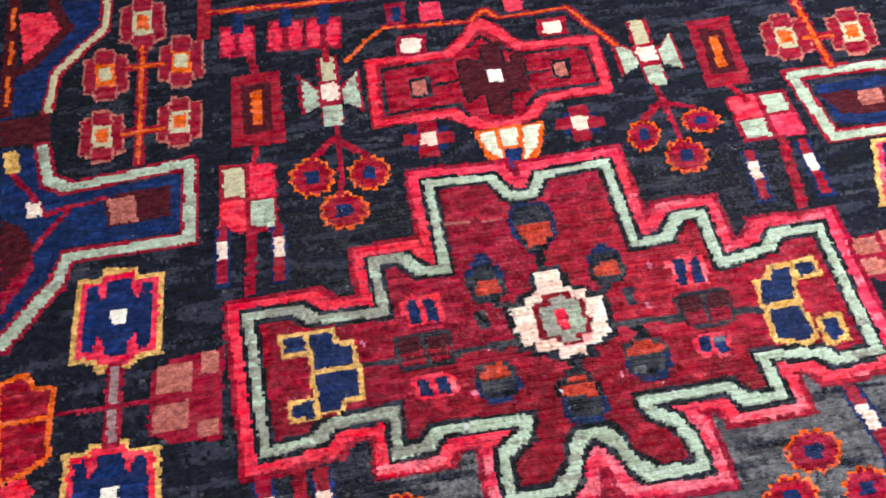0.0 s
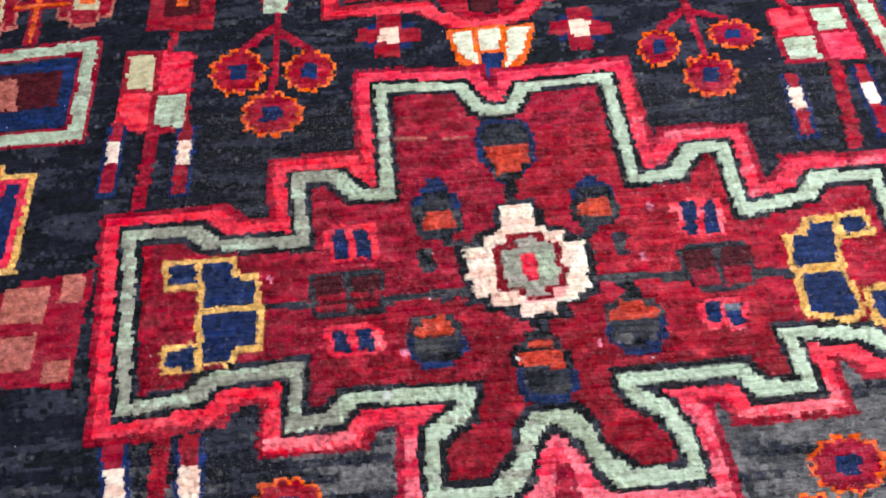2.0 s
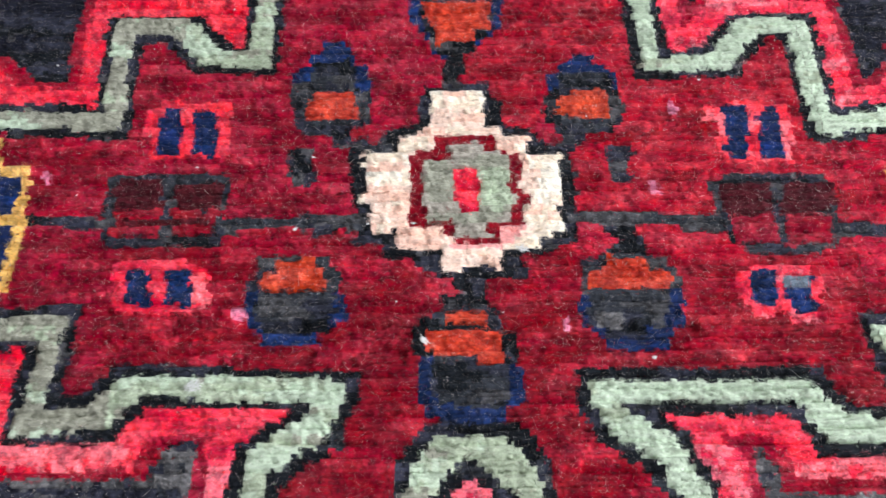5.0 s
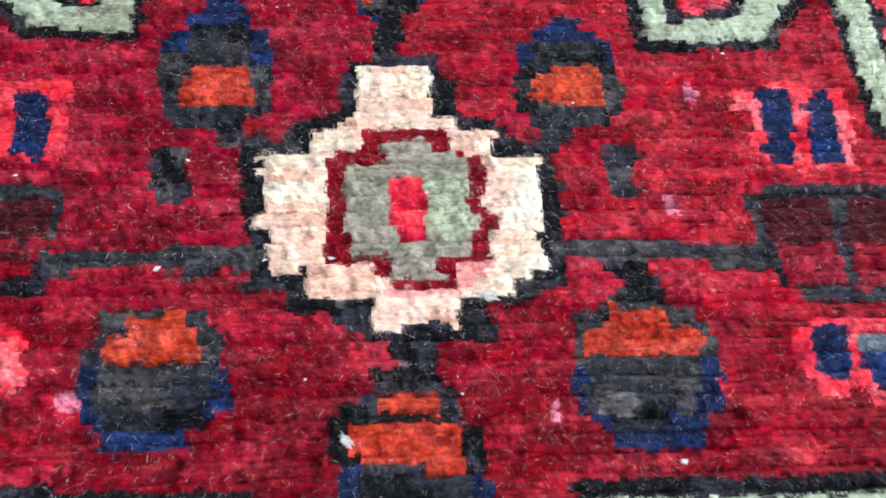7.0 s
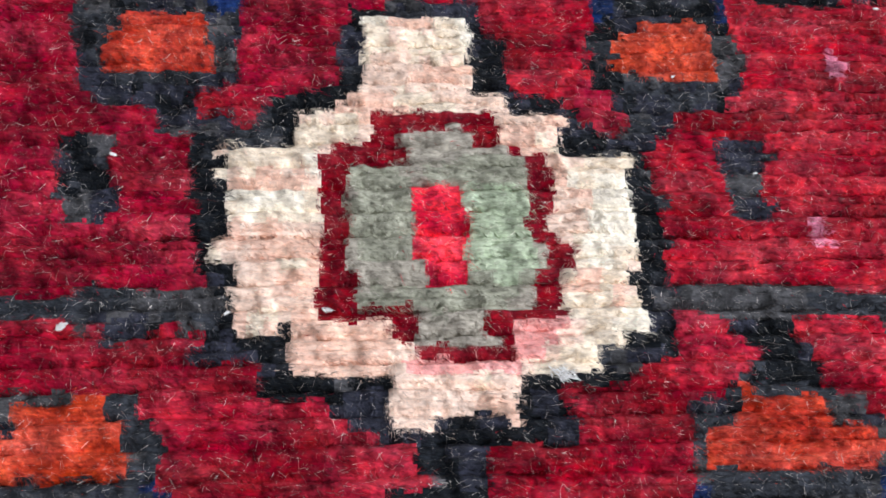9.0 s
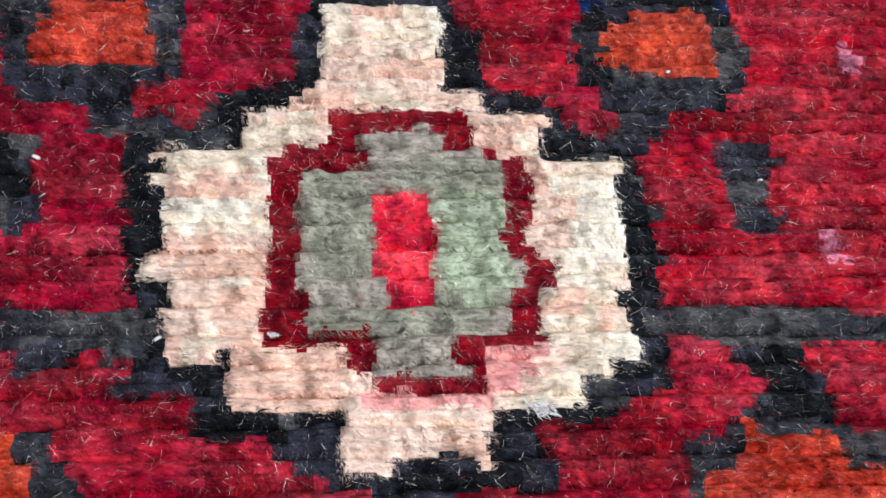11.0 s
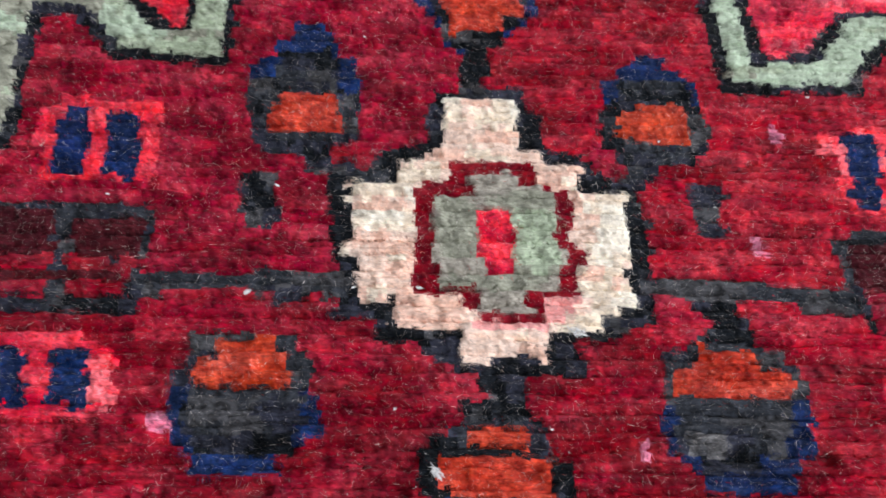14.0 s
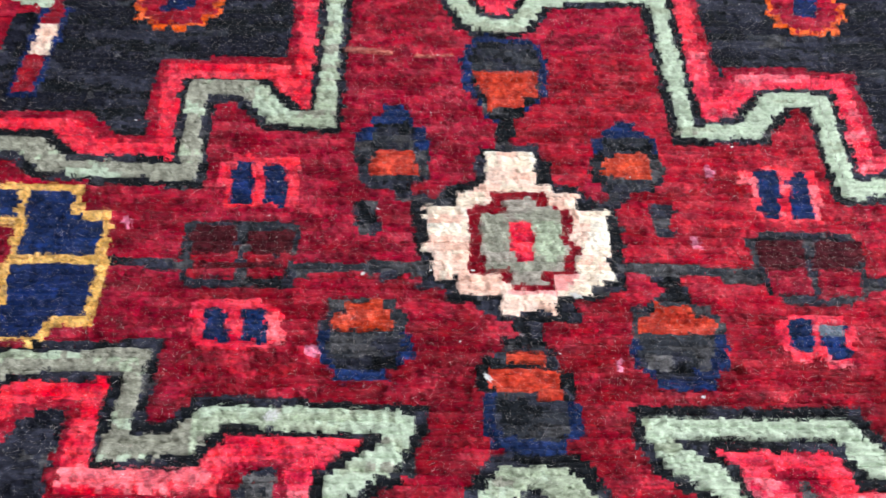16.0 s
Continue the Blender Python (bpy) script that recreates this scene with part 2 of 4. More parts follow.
def window_motif(x, y, a, b, lean, slant):
    begin("window_motif", "red box with a dark heart and orange bar")
    p = frame_of(x, y, a, b, lean, slant)
    block(p, "brick", -1, -1, 1, 1)
    block(p, "maroon", -.58, -.66, .58, .68)
    block(p, "orange", -.2, -.46, .2, .48, "bar")


def checker(x, y, a, b, lean, slant, way=1):
    begin("checker_motif", "pink, ivory and sage checkered motif")
    p = frame_of(x, y, a, b, lean, slant)
    block(p, "brick", -1, -1, 1, 1)
    block(p, "straw" if way > 0 else "sage", -.84 * way, .05, -.12 * way, .86, "square")
    block(p, "pink", .05 * way, -.02, .92 * way, 1, "square")
    block(p, "pink", -.94 * way, -.95, -.08 * way, -.06, "square")
    block(p, "sage", .1 * way, -.86, .86 * way, -.1, "square")


def leg(width, top, foot):
    t, f = np.array(top, float), np.array(foot, float)
    at = lambda k: tuple(t + (f - t) * k)
    stroke("navy", width + 2.6, at(0.1), at(1.0))
    stroke("brick", width, at(0), at(1.0))
    stroke("blush", width, at(0.32), at(0.54))


def crest(x, y, a, b, lean, slant):
    p = frame_of(x, y, a, b, lean, slant)
    block(p, "brick", -.9, -1, .9, .2)
    put(inside(p((-.62, .1), (-.34, .1), (-.15, -.15), (-.15, -.7), (-.34, -.95), (-.62, -.95), (-.82, -.7), (-.82, -.15))), "pink")
    put(inside(p((.62, .1), (.34, .1), (.15, -.15), (.15, -.7), (.34, -.95), (.62, -.95), (.82, -.7), (.82, -.15))), "pink")
    block(p, "navy", -.3, -.1, .3, .95)


def star_square(x, y, a, b, lean, slant):
    begin("star_square", "navy square star edged in pink and gold")
    p = frame_of(x, y, a, b, lean, slant)
    shape = [(-.95, .8), (-.45, .82), (-.4, .98), (.35, 1), (.4, .84), (1, .85), (.97, -.72), (.5, -.8), (.3, -.98), (-.4, -1), (-.5, -.84), (-1, -.82)]
    put(inside(p(*shape)), "gold")
    put(inside(p(*[(u * .88, v * .89) for u, v in shape])), "pink")
    sub("star")
    put(inside(p((-.72, .62), (-.5, .68), (-.42, .34), (-.3, .46), (-.26, .74), (.24, .76), (.3, .48), (.42, .36), (.5, .68), (.72, .64), (.74, -.5), (.5, -.62), (.4, -.34), (.28, -.42), (.22, -.7), (-.22, -.7), (-.3, -.42), (-.42, -.32), (-.5, -.62), (-.74, -.58))), "navy")
    block(p, "white", -.17, -.12, .17, .17, "centre")


def ladder(x, y, a, b, lean, slant):
    begin("ladder_motif", "crimson stepped block with tan rungs")
    p = frame_of(x, y, a, b, lean, slant)
    put(inside(p((-1, .6), (-.5, .82), (.2, .9), (1, 1), (1, -1), (-.4, -.98), (-.5, -.85), (-1, -.8))), "brick")
    block(p, "tan", -.85, .08, .12, .72, "rung")
    block(p, "tan", .35, .42, .85, .92, "rung")
    block(p, "tan", -.85, -.72, .12, -.12, "rung")
    block(p, "tan", .35, -.92, .95, -.55, "rung")


def cross(x, y, a, b, lean, slant):
    begin("cross_motif", "small red and navy cross with a pink heart")
    p = frame_of(x, y, a, b, lean, slant)
    block(p, "navy", -.75, -.6, .75, .6)
    block(p, "brick", -1, -.3, 1, .3)
    block(p, "brick", -.38, -1, .38, 1)
    block(p, "peach", -.32, -.34, .32, .34, "heart")


# field: deep charcoal, worn greyer towards the lower end
begin("field", "charcoal wool field with grey streaks")
put(np.ones(gx.shape, bool), "charcoal")
worn = np.array([[noise.noise((x * 0.05, y * 0.35, 3.0)) for x in range(X0, X1, 4)] for y in gy[:, 0]])
worn = np.repeat(worn, 4, axis=1)[:, :NX]
bare = worn + rng.normal(0, 0.07, gx.shape) - 0.34 + 0.010 * np.clip(gx + 80, 0, 60) - 0.05 * np.clip(gy + 44, 0, 40)
for least, tone in ((-0.16, "dusk"), (-0.04, "ash"), (0.10, "grey_field")):
    put(bare > least, tone)

begin("hexagon_ground", "navy and maroon ground of the side hexagons")
fill("navy", (-207.6, 124.0), (-193.4, 122.0), (-188.1, 99.6), (-175.5, 92.5), (-131.1, 95.4), (-131.0, 65.5), (-176.1, 65.7), (-180.1, 53.2), (-194.5, 31.2))
fill("maroon", (-161.9, 88.3), (-136.5, 89.6), (-135.4, 74.2), (-159.7, 72.9))
fill("tan", (-160.7, 86.5), (-149.7, 87.2), (-148.3, 74.0), (-158.7, 73.8))
fill("crimson", (-201.7, 81.9), (-189.5, 71.1), (-185.7, 56.9), (-195.6, 38.6))
fill("maroon", (-202.1, 84.8), (-193.9, 80.3), (-185.9, 67.6), (-193.5, 53.3), (-197.0, 48.8))
stroke("crimson", 2, (-202.5, 111.8), (-191.4, 95.8), (-184.6, 84.2), (-176.1, 86.8), (-161.8, 87.7))
stroke("crimson", 2, (-175.9, 85.3), (-187.0, 67.9))
fill("blush", (-193.1, 91.7), (-187.1, 91.1), (-185.7, 84.4), (-191.6, 84.4))
fill("gold", (-206.2, 122.1), (-199.8, 121.4), (-197.7, 110.2), (-203.9, 110.5))
fill("navy", (-191.6, 219.3), (-171.2, 214.5), (-171.1, 195.7), (-190.3, 168.9), (-191.4, 145.7), (-210.0, 141.1), (-213.3, 164.8), (-193.5, 186.8))
fill("maroon", (-210.0, 141.1), (-188.6, 141.6), (-187.9, 124.7), (-207.8, 125.7))
fill("pink", (-210.9, 213.1), (-196.2, 211.8), (-189.3, 195.8), (-204.8, 175.9))
stroke("maroon", 5, (-197.1, 220.6), (-186.8, 197.3), (-199.9, 176.7), (-209.0, 169.3))
stroke("maroon", 6, (-215.0, 224.8), (-208.3, 145.9))
stroke("orange", 2, (-214.4, 218.2), (-213.0, 203.3))
stroke("orange", 2, (-212.1, 193.1), (-210.8, 179.1))
stroke("orange", 2, (-210.0, 167.7), (-208.5, 151.2))
fill("navy", (123.0, 90.5), (159.8, 89.1), (148.4, 64.0), (124.7, 69.1))
fill("maroon", (123.3, 85.5), (157.0, 83.0), (151.0, 69.7), (127.6, 73.2))
fill("tan", (137.7, 84.0), (147.9, 83.4), (145.7, 75.7), (136.7, 76.0))
begin("hexagon_band", "pale sage band edged in red")
stroke("brick", 7.0, (-189.9, 121.2), (-185.5, 102.7), (-177.0, 96.7), (-128.9, 100.2), (-128.2, 61.6), (-173.6, 61.2), (-176.6, 50.0), (-193.8, 25.8))
stroke("sage", 4.2, (-189.9, 121.2), (-185.5, 102.7), (-177.0, 96.7), (-128.9, 100.2), (-128.2, 61.6), (-173.6, 61.2), (-176.6, 50.0), (-193.8, 25.8))
begin("hexagon_band", "pale sage band edged in red")
stroke("brick", 5.6, (-170.4, 240.8), (-169.5, 194.1), (-188.9, 167.5), (-190.2, 143.7))
stroke("straw", 3.0, (-170.4, 240.8), (-169.5, 194.1), (-188.9, 167.5), (-190.2, 143.7))
begin("hexagon_band", "pale sage band edged in red")
stroke("brick", 7.0, (162.9, 96.0), (116.5, 98.1), (119.8, 62.4), (147.5, 62.0))
stroke("sage", 4.2, (162.9, 96.0), (116.5, 98.1), (119.8, 62.4), (147.5, 62.0))
flower(-152.3, 193.6, 10.8, 18.9, -7, 3)
flower(-167.0, 161.3, 10.3, 17.3, -7, 4, "orange", "straw")
flower(-133.9, 163.2, 10.3, 17.4, -7, 1, "orange", "straw")
flower(-165.7, 123.4, 9.7, 15.4, -6, 4)
flower(-133.6, 124.9, 9.7, 15.5, -6, 1)
flower(122.7, 120.7, 9.9, 15.1, -7, -9)
flower(150.2, 118.1, 9.8, 15.1, -7, -11)
begin("flower_stem", "orange flower stem")
stroke("brick", 4.6, (-151.5, 177.3), (-149.5, 105.4))
stroke("brick", 4.6, (-157.5, 163.5), (-141.8, 162.9))
stroke("brick", 4.6, (-157.4, 122.2), (-139.9, 122.4))
stroke("orange", 1.8, (-151.5, 177.3), (-149.5, 105.4))
stroke("orange", 1.8, (-157.5, 163.5), (-141.8, 162.9))
stroke("orange", 1.8, (-157.4, 122.2), (-139.9, 122.4))
begin("flower_stem", "orange flower stem")
stroke("brick", 4.6, (134.5, 142.5), (133.8, 100.1))
stroke("brick", 4.6, (130.0, 117.7), (140.8, 117.4))
stroke("orange", 1.8, (134.5, 142.5), (133.8, 100.1))
stroke("orange", 1.8, (130.0, 117.7), (140.8, 117.4))
berry(-80.7, 82.7, 9.3, 10.7, -8, -3)
berry(-58.3, 80.6, 8.5, 9.5, -8, -4)
berry(-69.6, 63.0, 10.0, 9.7, -8, -4)
berry(49.9, 78.0, 6.8, 8.5, -7, -12)
berry(73.7, 81.2, 8.2, 7.0, -6, -6)
berry(62.8, 64.0, 8.6, 9.5, -7, -9)
berry(-61.1, -59.9, 9.4, 8.2, -6, 4)
berry(-72.3, -72.0, 7.6, 6.3, -4, 6)
berry(-47.1, -72.8, 9.4, 6.9, -4, 2)
berry(64.0, -60.2, 9.1, 7.7, -3, -14)
berry(52.2, -73.3, 8.8, 7.5, -3, -15)
berry(74.8, -74.1, 7.5, 7.5, -5, -17)
begin("berry_stem", "red berry stem")
stroke("crimson", 2.2, (-80.1, 92.4), (-70.8, 101.5), (-57.8, 89.3))
stroke("crimson", 2.2, (-68.8, 107.5), (-69.7, 72.3))
begin("berry_stem", "red berry stem")
stroke("crimson", 2.2, (52.4, 86.3), (60.4, 94.3), (72.7, 89.0))
stroke("crimson", 2.2, (62.0, 104.0), (63.2, 72.9))
begin("berry_stem", "red berry stem")
stroke("crimson", 2.2, (-60.5, -67.8), (-60.6, -72.7))
butterfly(-70.3, 129.9, 13.1, 21.3, -5, -0)
butterfly(63.7, 124.5, 13.3, 20.5, -5, -1)
window_motif(-101.2, 126.2, 10.7, 21.7, -3, 1)
window_motif(92.7, 118.5, 9.1, 20.6, -2, -5)
checker(-105.9, 77.3, 11.4, 17.4, -7, -0)
checker(98.8, 78.4, 12.4, 12.7, -1, -0, -1)
begin("leg_motif", "striped red, ivory and navy leg motif")
stroke("crimson", 4, (-104.8, 61.0), (-106.0, 32.5))
stroke("crimson", 2.6, (-101.6, 104.8), (-103.4, 94.2))
stroke("crimson", 4, (100.7, 65.0), (96.2, 32.7))
stroke("crimson", 2.6, (90.0, 99.5), (94.4, 88.5))
stroke("crimson", 4.5, (-92.0, -41.3), (-92.1, -72.8))
leg(3.6, (-115.8, 63.3), (-115.9, 39.4))
leg(3.6, (-94.6, 60.4), (-95.0, 37.1))
leg(3.6, (85.9, 60.6), (84.2, 39.3))
leg(3.6, (107.4, 62.0), (106.5, 37.5))
leg(4.4, (-103.7, -39.4), (-99.6, -65.6))
leg(4.4, (-85.3, -40.8), (-83.7, -66.0))
leg(4.0, (82.8, -42.6), (86.7, -64.7))
begin("crest_stem", "crimson crest stems")
stroke("crimson", 3.4, (-103.9, 162.7), (-101.3, 146.5))
stroke("crimson", 3.4, (-70.5, 157.0), (-70.7, 149.6))
stroke("brick", 6, (-123.9, 207.6), (-124.1, 178.1))
begin("crest", "scarlet and navy crest motif")
crest(-108.8, 177.7, 9.0, 17.8, -9, -1)
crest(-87.1, 176.6, 9.0, 17.8, -9, -2)
crest(-70.0, 174.7, 9.0, 17.7, -9, -4)
fill("pink", (-25.9, 178.6), (-16.8, 177.3), (-17.4, 165.4), (-27.5, 166.1))
fill("pink", (12.0, 175.5), (20.1, 174.4), (18.8, 164.1), (10.7, 164.4))
fill("brick", (-42.1, 181.6), (-32.3, 181.0), (-33.7, 165.2), (-42.2, 166.4))
fill("navy", (-39.4, 178.5), (-34.7, 178.3), (-35.4, 168.0), (-39.5, 168.1))
star_square(-152.9, 30.1, 16.5, 22.5, -6, 1)
star_square(-151.3, -37.2, 16.4, 19.4, -5, 3)
star_square(143.6, 41.7, 16.4, 20.7, -2, -17)
ladder(113.3, 5.8, 8.8, 11.0, -2, -6)
begin("link", "grey and red link bar")
stroke("crimson", 6, (-152.6, 9.0), (-151.8, -18.3))
stroke("stone", 3, (-152.5, 8.3), (-151.9, -17.3))
stroke("crimson", 1.6, (-171.7, -5.5), (-139.0, -6.1))
ladder(-127.9, -5.9, 12.2, 17.3, -3, -2)
begin("tile_motif", "red block edged in orange")
edged("orange", 1.8, "crimson", (-191.4, 8.9), (-184.5, 11.3), (-180.5, 5.8), (-174.1, 4.6), (-173.8, -5.1), (-189.5, -5.0))
edged("orange", 1.8, "crimson", (-189.1, -7.5), (-174.0, -7.1), (-173.3, -20.0), (-180.5, -24.1), (-186.5, -25.9))
fill("pink", (-186.3, -27.9), (-179.4, -26.2), (-175.1, -31.7), (-178.0, -36.8), (-185.2, -35.5))
begin("palmette", "scarlet-edged palmette with a dark heart")
fill("crimson", (-51.9, 143.1), (-17.7, 141.3), (-10.4, 149.0), (-2.4, 159.5), (6.0, 149.8), (12.7, 139.3), (43.9, 137.8), (42.7, 105.9), (29.8, 107.0), (15.4, 105.4), (9.1, 97.5), (-3.0, 94.3), (-11.8, 96.2), (-21.8, 105.9), (-52.4, 106.6))
stroke("brick", 5.0, (-51.9, 143.1), (-17.7, 141.3), (-10.4, 149.0), (-2.4, 159.5), (6.0, 149.8), (12.7, 139.3), (43.9, 137.8), (42.7, 105.9), (29.8, 107.0), (15.4, 105.4), (9.1, 97.5), (-3.0, 94.3), (-11.8, 96.2), (-21.8, 105.9), (-52.4, 106.6), (-51.9, 143.1))
stroke("pink", 3.6, (-51.9, 143.1), (-17.7, 141.3), (-10.4, 149.0), (-2.4, 159.5), (6.0, 149.8), (12.7, 139.3), (43.9, 137.8), (42.7, 105.9), (29.8, 107.0), (15.4, 105.4), (9.1, 97.5), (-3.0, 94.3), (-11.8, 96.2), (-21.8, 105.9), (-52.4, 106.6), (-51.9, 143.1))
stroke("ink", 1.7, (-17.1, 137.5), (-47.2, 138.1), (-48.3, 110.6), (-18.8, 110.2), (-15.0, 102.4))
stroke("ink", 1.7, (13.1, 135.1), (39.8, 133.1), (39.6, 110.3), (15.2, 109.9), (9.2, 103.8))
stroke("ink", 1.2, (-10.0, 143.3), (-2.7, 150.3), (8.6, 137.2))
sub("heart", "dark maroon cross-shaped heart")
edged("ink", 0.8, "maroon", (-3.7, 144.5), (4.6, 143.7), (3.9, 131.7), (7.2, 131.0), (9.2, 136.4), (12.9, 135.5), (12.0, 123.8), (11.5, 111.7), (8.2, 111.4), (4.1, 114.7), (1.5, 101.2), (-5.9, 101.4), (-5.7, 112.8), (-9.3, 114.2), (-13.5, 111.1), (-15.5, 116.6), (-15.2, 130.9), (-14.9, 135.9), (-10.9, 136.1), (-5.1, 133.0))
fill("white", (-3.8, 127.7), (2.1, 127.1), (2.1, 119.3), (-4.0, 120.0))
stroke("ink", 1.3, (-27.5, 123.8), (-16.2, 124.4))
stroke("ink", 1.3, (11.8, 122.8), (23.4, 122.7))
fill("ink", (-37.2, 130.1), (-27.4, 130.1), (-28.0, 117.0), (-37.1, 117.6))
fill("tan", (-35.8, 128.4), (-30.0, 128.5), (-29.9, 118.8), (-35.5, 119.0))
fill("ink", (23.7, 128.7), (31.7, 127.6), (29.7, 115.6), (22.1, 117.0))
fill("tan", (24.9, 126.3), (29.6, 125.9), (28.6, 118.0), (23.9, 118.7))
begin("spot", "pink-white square spot")
edged("crimson", 2.2, "blush", (-37.4, 155.2), (-28.5, 154.3), (-29.5, 145.1), (-38.0, 145.9))
edged("crimson", 2.2, "blush", (25.0, 153.2), (33.4, 152.4), (32.4, 144.9), (24.4, 145.6))
begin("orange_line", "thin orange outline")
stroke("brick", 4.0, (-121.6, 193.6), (-82.6, 190.3), (-35.6, 188.8))
stroke("brick", 3.4, (-42.9, 164.9), (-6.0, 160.4), (1.6, 167.7), (6.7, 160.6), (37.2, 160.6), (52.7, 131.7))
stroke("orange", 1.4, (-121.6, 193.6), (-82.6, 190.3), (-35.6, 188.8))
stroke("orange", 1.4, (-62.1, 146.5), (-53.0, 156.8), (-42.9, 164.9), (-6.0, 160.4), (1.6, 167.7), (6.7, 160.6), (37.2, 160.6), (52.7, 131.7))
begin("lily", "gold-edged ivory lily with a navy heart")
edged("orange", 1.7, "cream", (-13.1, 91.4), (-6.9, 92.0), (-6.3, 76.3), (-11.6, 81.7))
edged("orange", 1.7, "cream", (-4.8, 92.1), (2.3, 91.9), (0.7, 82.8), (-5.1, 82.8))
edged("orange", 1.7, "cream", (4.2, 91.5), (11.6, 91.8), (7.3, 79.6), (2.2, 74.5))
fill("navy", (-4.6, 81.8), (1.6, 80.5), (0.8, 69.4), (-4.7, 67.1), (-5.6, 72.0))
begin("lily", "gold-edged ivory lily with a crimson heart")
fill("orange", (-12.8, -80.7), (-11.1, -66.0), (-3.5, -58.4), (7.0, -59.7), (15.9, -67.8), (14.7, -82.4))
fill("crimson", (-1.6, -57.8), (6.0, -58.8), (5.2, -70.8), (-2.1, -70.4))
fill("cream", (-9.9, -67.6), (-4.2, -61.5), (-4.8, -81.2), (-11.2, -80.8))
fill("cream", (7.7, -62.3), (14.2, -68.9), (13.2, -82.3), (5.7, -81.8))
fill("cream", (-1.8, -72.8), (5.1, -73.3), (4.3, -81.8), (-2.8, -81.3))
cross(-33.4, 93.7, 10.2, 9.8, -7, -4)
cross(27.2, 89.4, 9.8, 9.4, -7, -6)
cross(-28.4, -74.1, 9.8, 5.2, -3, 1)
cross(31.2, -75.0, 9.3, 5.4, -2, -5)

begin("notch_fill", "pink filling under the medallion notch")
fill("pink", (-6, -44), (6, -44), (10, -58), (-9, -58))

# the great medallion: pink guard, dark line, sage band, dark line, crimson ground
UPPER_RIGHT = [(-36.7, 69.9), (-12.6, 68.4), (-8.3, 59.7), (-3.9, 56.5), (1.8, 58.2), (6.0, 66.0), (31.6, 67.2), (31.5, 66.1), (32.4, 26.3), (44.2, 27.8), (50.6, 36.1), (59.1, 35.7), (59.4, 12.9), (77.5, 16.2), (81.9, 21.9), (98.4, 21.4), (97.7, 20.6), (96.8, -30.1), (82.7, -31.5), (79.6, -27.7), (60.1, -25.3), (61.6, -40.7), (49.6, -39.9), (50.0, -40.5), (46.0, -34.5), (18.7, -34.7), (20.4, -38.9), (26.4, -42.9)]
LOWER_LEFT = [(29.8, -50.0), (30.4, -59.5), (14.3, -58.8), (9.7, -54.1), (7.5, -47.2), (2.6, -42.3), (-2.7, -42.8), (-6.6, -47.4), (-8.1, -54.3), (-13.3, -59.4), (-28.8, -59.7), (-28.6, -45.4), (-20.6, -39.3), (-19.0, -34.3), (-47.5, -33.5), (-51.7, -38.7), (-60.8, -38.8), (-60.5, -23.8), (-81.7, -25.2), (-85.5, -29.7), (-102.3, -31.5), (-106.8, 21.6), (-89.1, 21.3), (-83.9, 16.4), (-59.5, 14.8), (-61.3, 36.8), (-51.1, 37.0), (-44.5, 29.3), (-36.0, 28.9)]
MEDALLION = UPPER_RIGHT + LOWER_LEFT
inner_side = inside(MEDALLION)
edge = gap(MEDALLION, True)
away = np.where(inner_side, -edge, edge)
begin("medallion_guard", "bright pink-red outer band of the medallion")
put(away < 8.6, "crimson")
put(away < 6.8, "pink")
begin("medallion_outline", "dark ink outline of the medallion band")
put(away < 3.3, "ink")
begin("medallion_band", "pale sage green stepped band")
put(away < 1.75, "sage")
begin("medallion_outline", "dark ink outline of the medallion band")
put(away < -1.75, "ink")
begin("medallion_ground", "crimson wool ground of the medallion")
put(away < -3.4, "crimson")
fill("cherry", (25.6, -6.7), (40, -6.4), (42, -13.5), (30.6, -12.5), (27.9, -10.2))

begin("stem", "charcoal stem lines crossing the medallion")
stroke("ash", 2.6, (-37.6, -6.3), (-31.4, -5.9), (-24.2, -6.2), (-16.3, -6.2))
stroke("slate", 2.4, (-68.7, -4.8), (-57.2, -5.8))
stroke("ash", 2.6, (16.8, -4.9), (21.9, -5.5), (27.3, -5.5), (32.7, -6.1), (38.7, -6.8))
stroke("slate", 2.6, (57.1, -7.2), (66.4, -8.5))
fill("ink", (-3.6, 29.8), (-0, 30), (-0.7, 21.1), (-4.2, 21.3))
fill("slate", (-2.6, -14.8), (3.3, -15.1), (3.1, -17.8), (2.3, -18.8), (2.6, -20.5), (-1.8, -20.5), (-1.4, -18.6), (-2.1, -17.3))
fill("ink", (-4.3, -18.7), (-1.8, -19.2), (3.2, -19.2), (3.5, -21.6), (-3.6, -21.4))
fill("ink", (-25.8, 14.8), (-18.6, 15.1), (-18.7, 12.1), (-15.9, 10.1), (-13.9, 9.7), (-13.5, 12.5), (-8, 13.6), (-7.9, 11), (-11, 10.7), (-11.1, 7.6), (-17.1, 7.6), (-19.3, 7.9), (-19, 9), (-21.6, 9.5), (-23.6, 11.7))
fill("ink", (-8.1, 19.8), (-6, 21), (-5.7, 12.5), (-7.9, 12.2))
fill("dusk", (-8, 20.3), (-6.2, 20.9), (-6, 16.1), (-7.6, 15.5))
fill("ink", (3, 20.1), (5.8, 18.6), (6.2, 13.2), (11.8, 12.3), (12.2, 10.5), (13.1, 8.8), (16.6, 8.7), (18.6, 8.4), (16.4, 7.7), (15.3, 6.6), (10.5, 7), (10.4, 10.6), (5.9, 11), (2.6, 12.7))
fill("slate", (15.2, 15.2), (23, 15.1), (26.1, 14.8), (24, 12.7), (20, 12.5), (19.5, 10.4), (18.3, 8.8), (14.6, 9), (16.2, 10.7), (14.6, 12.9))
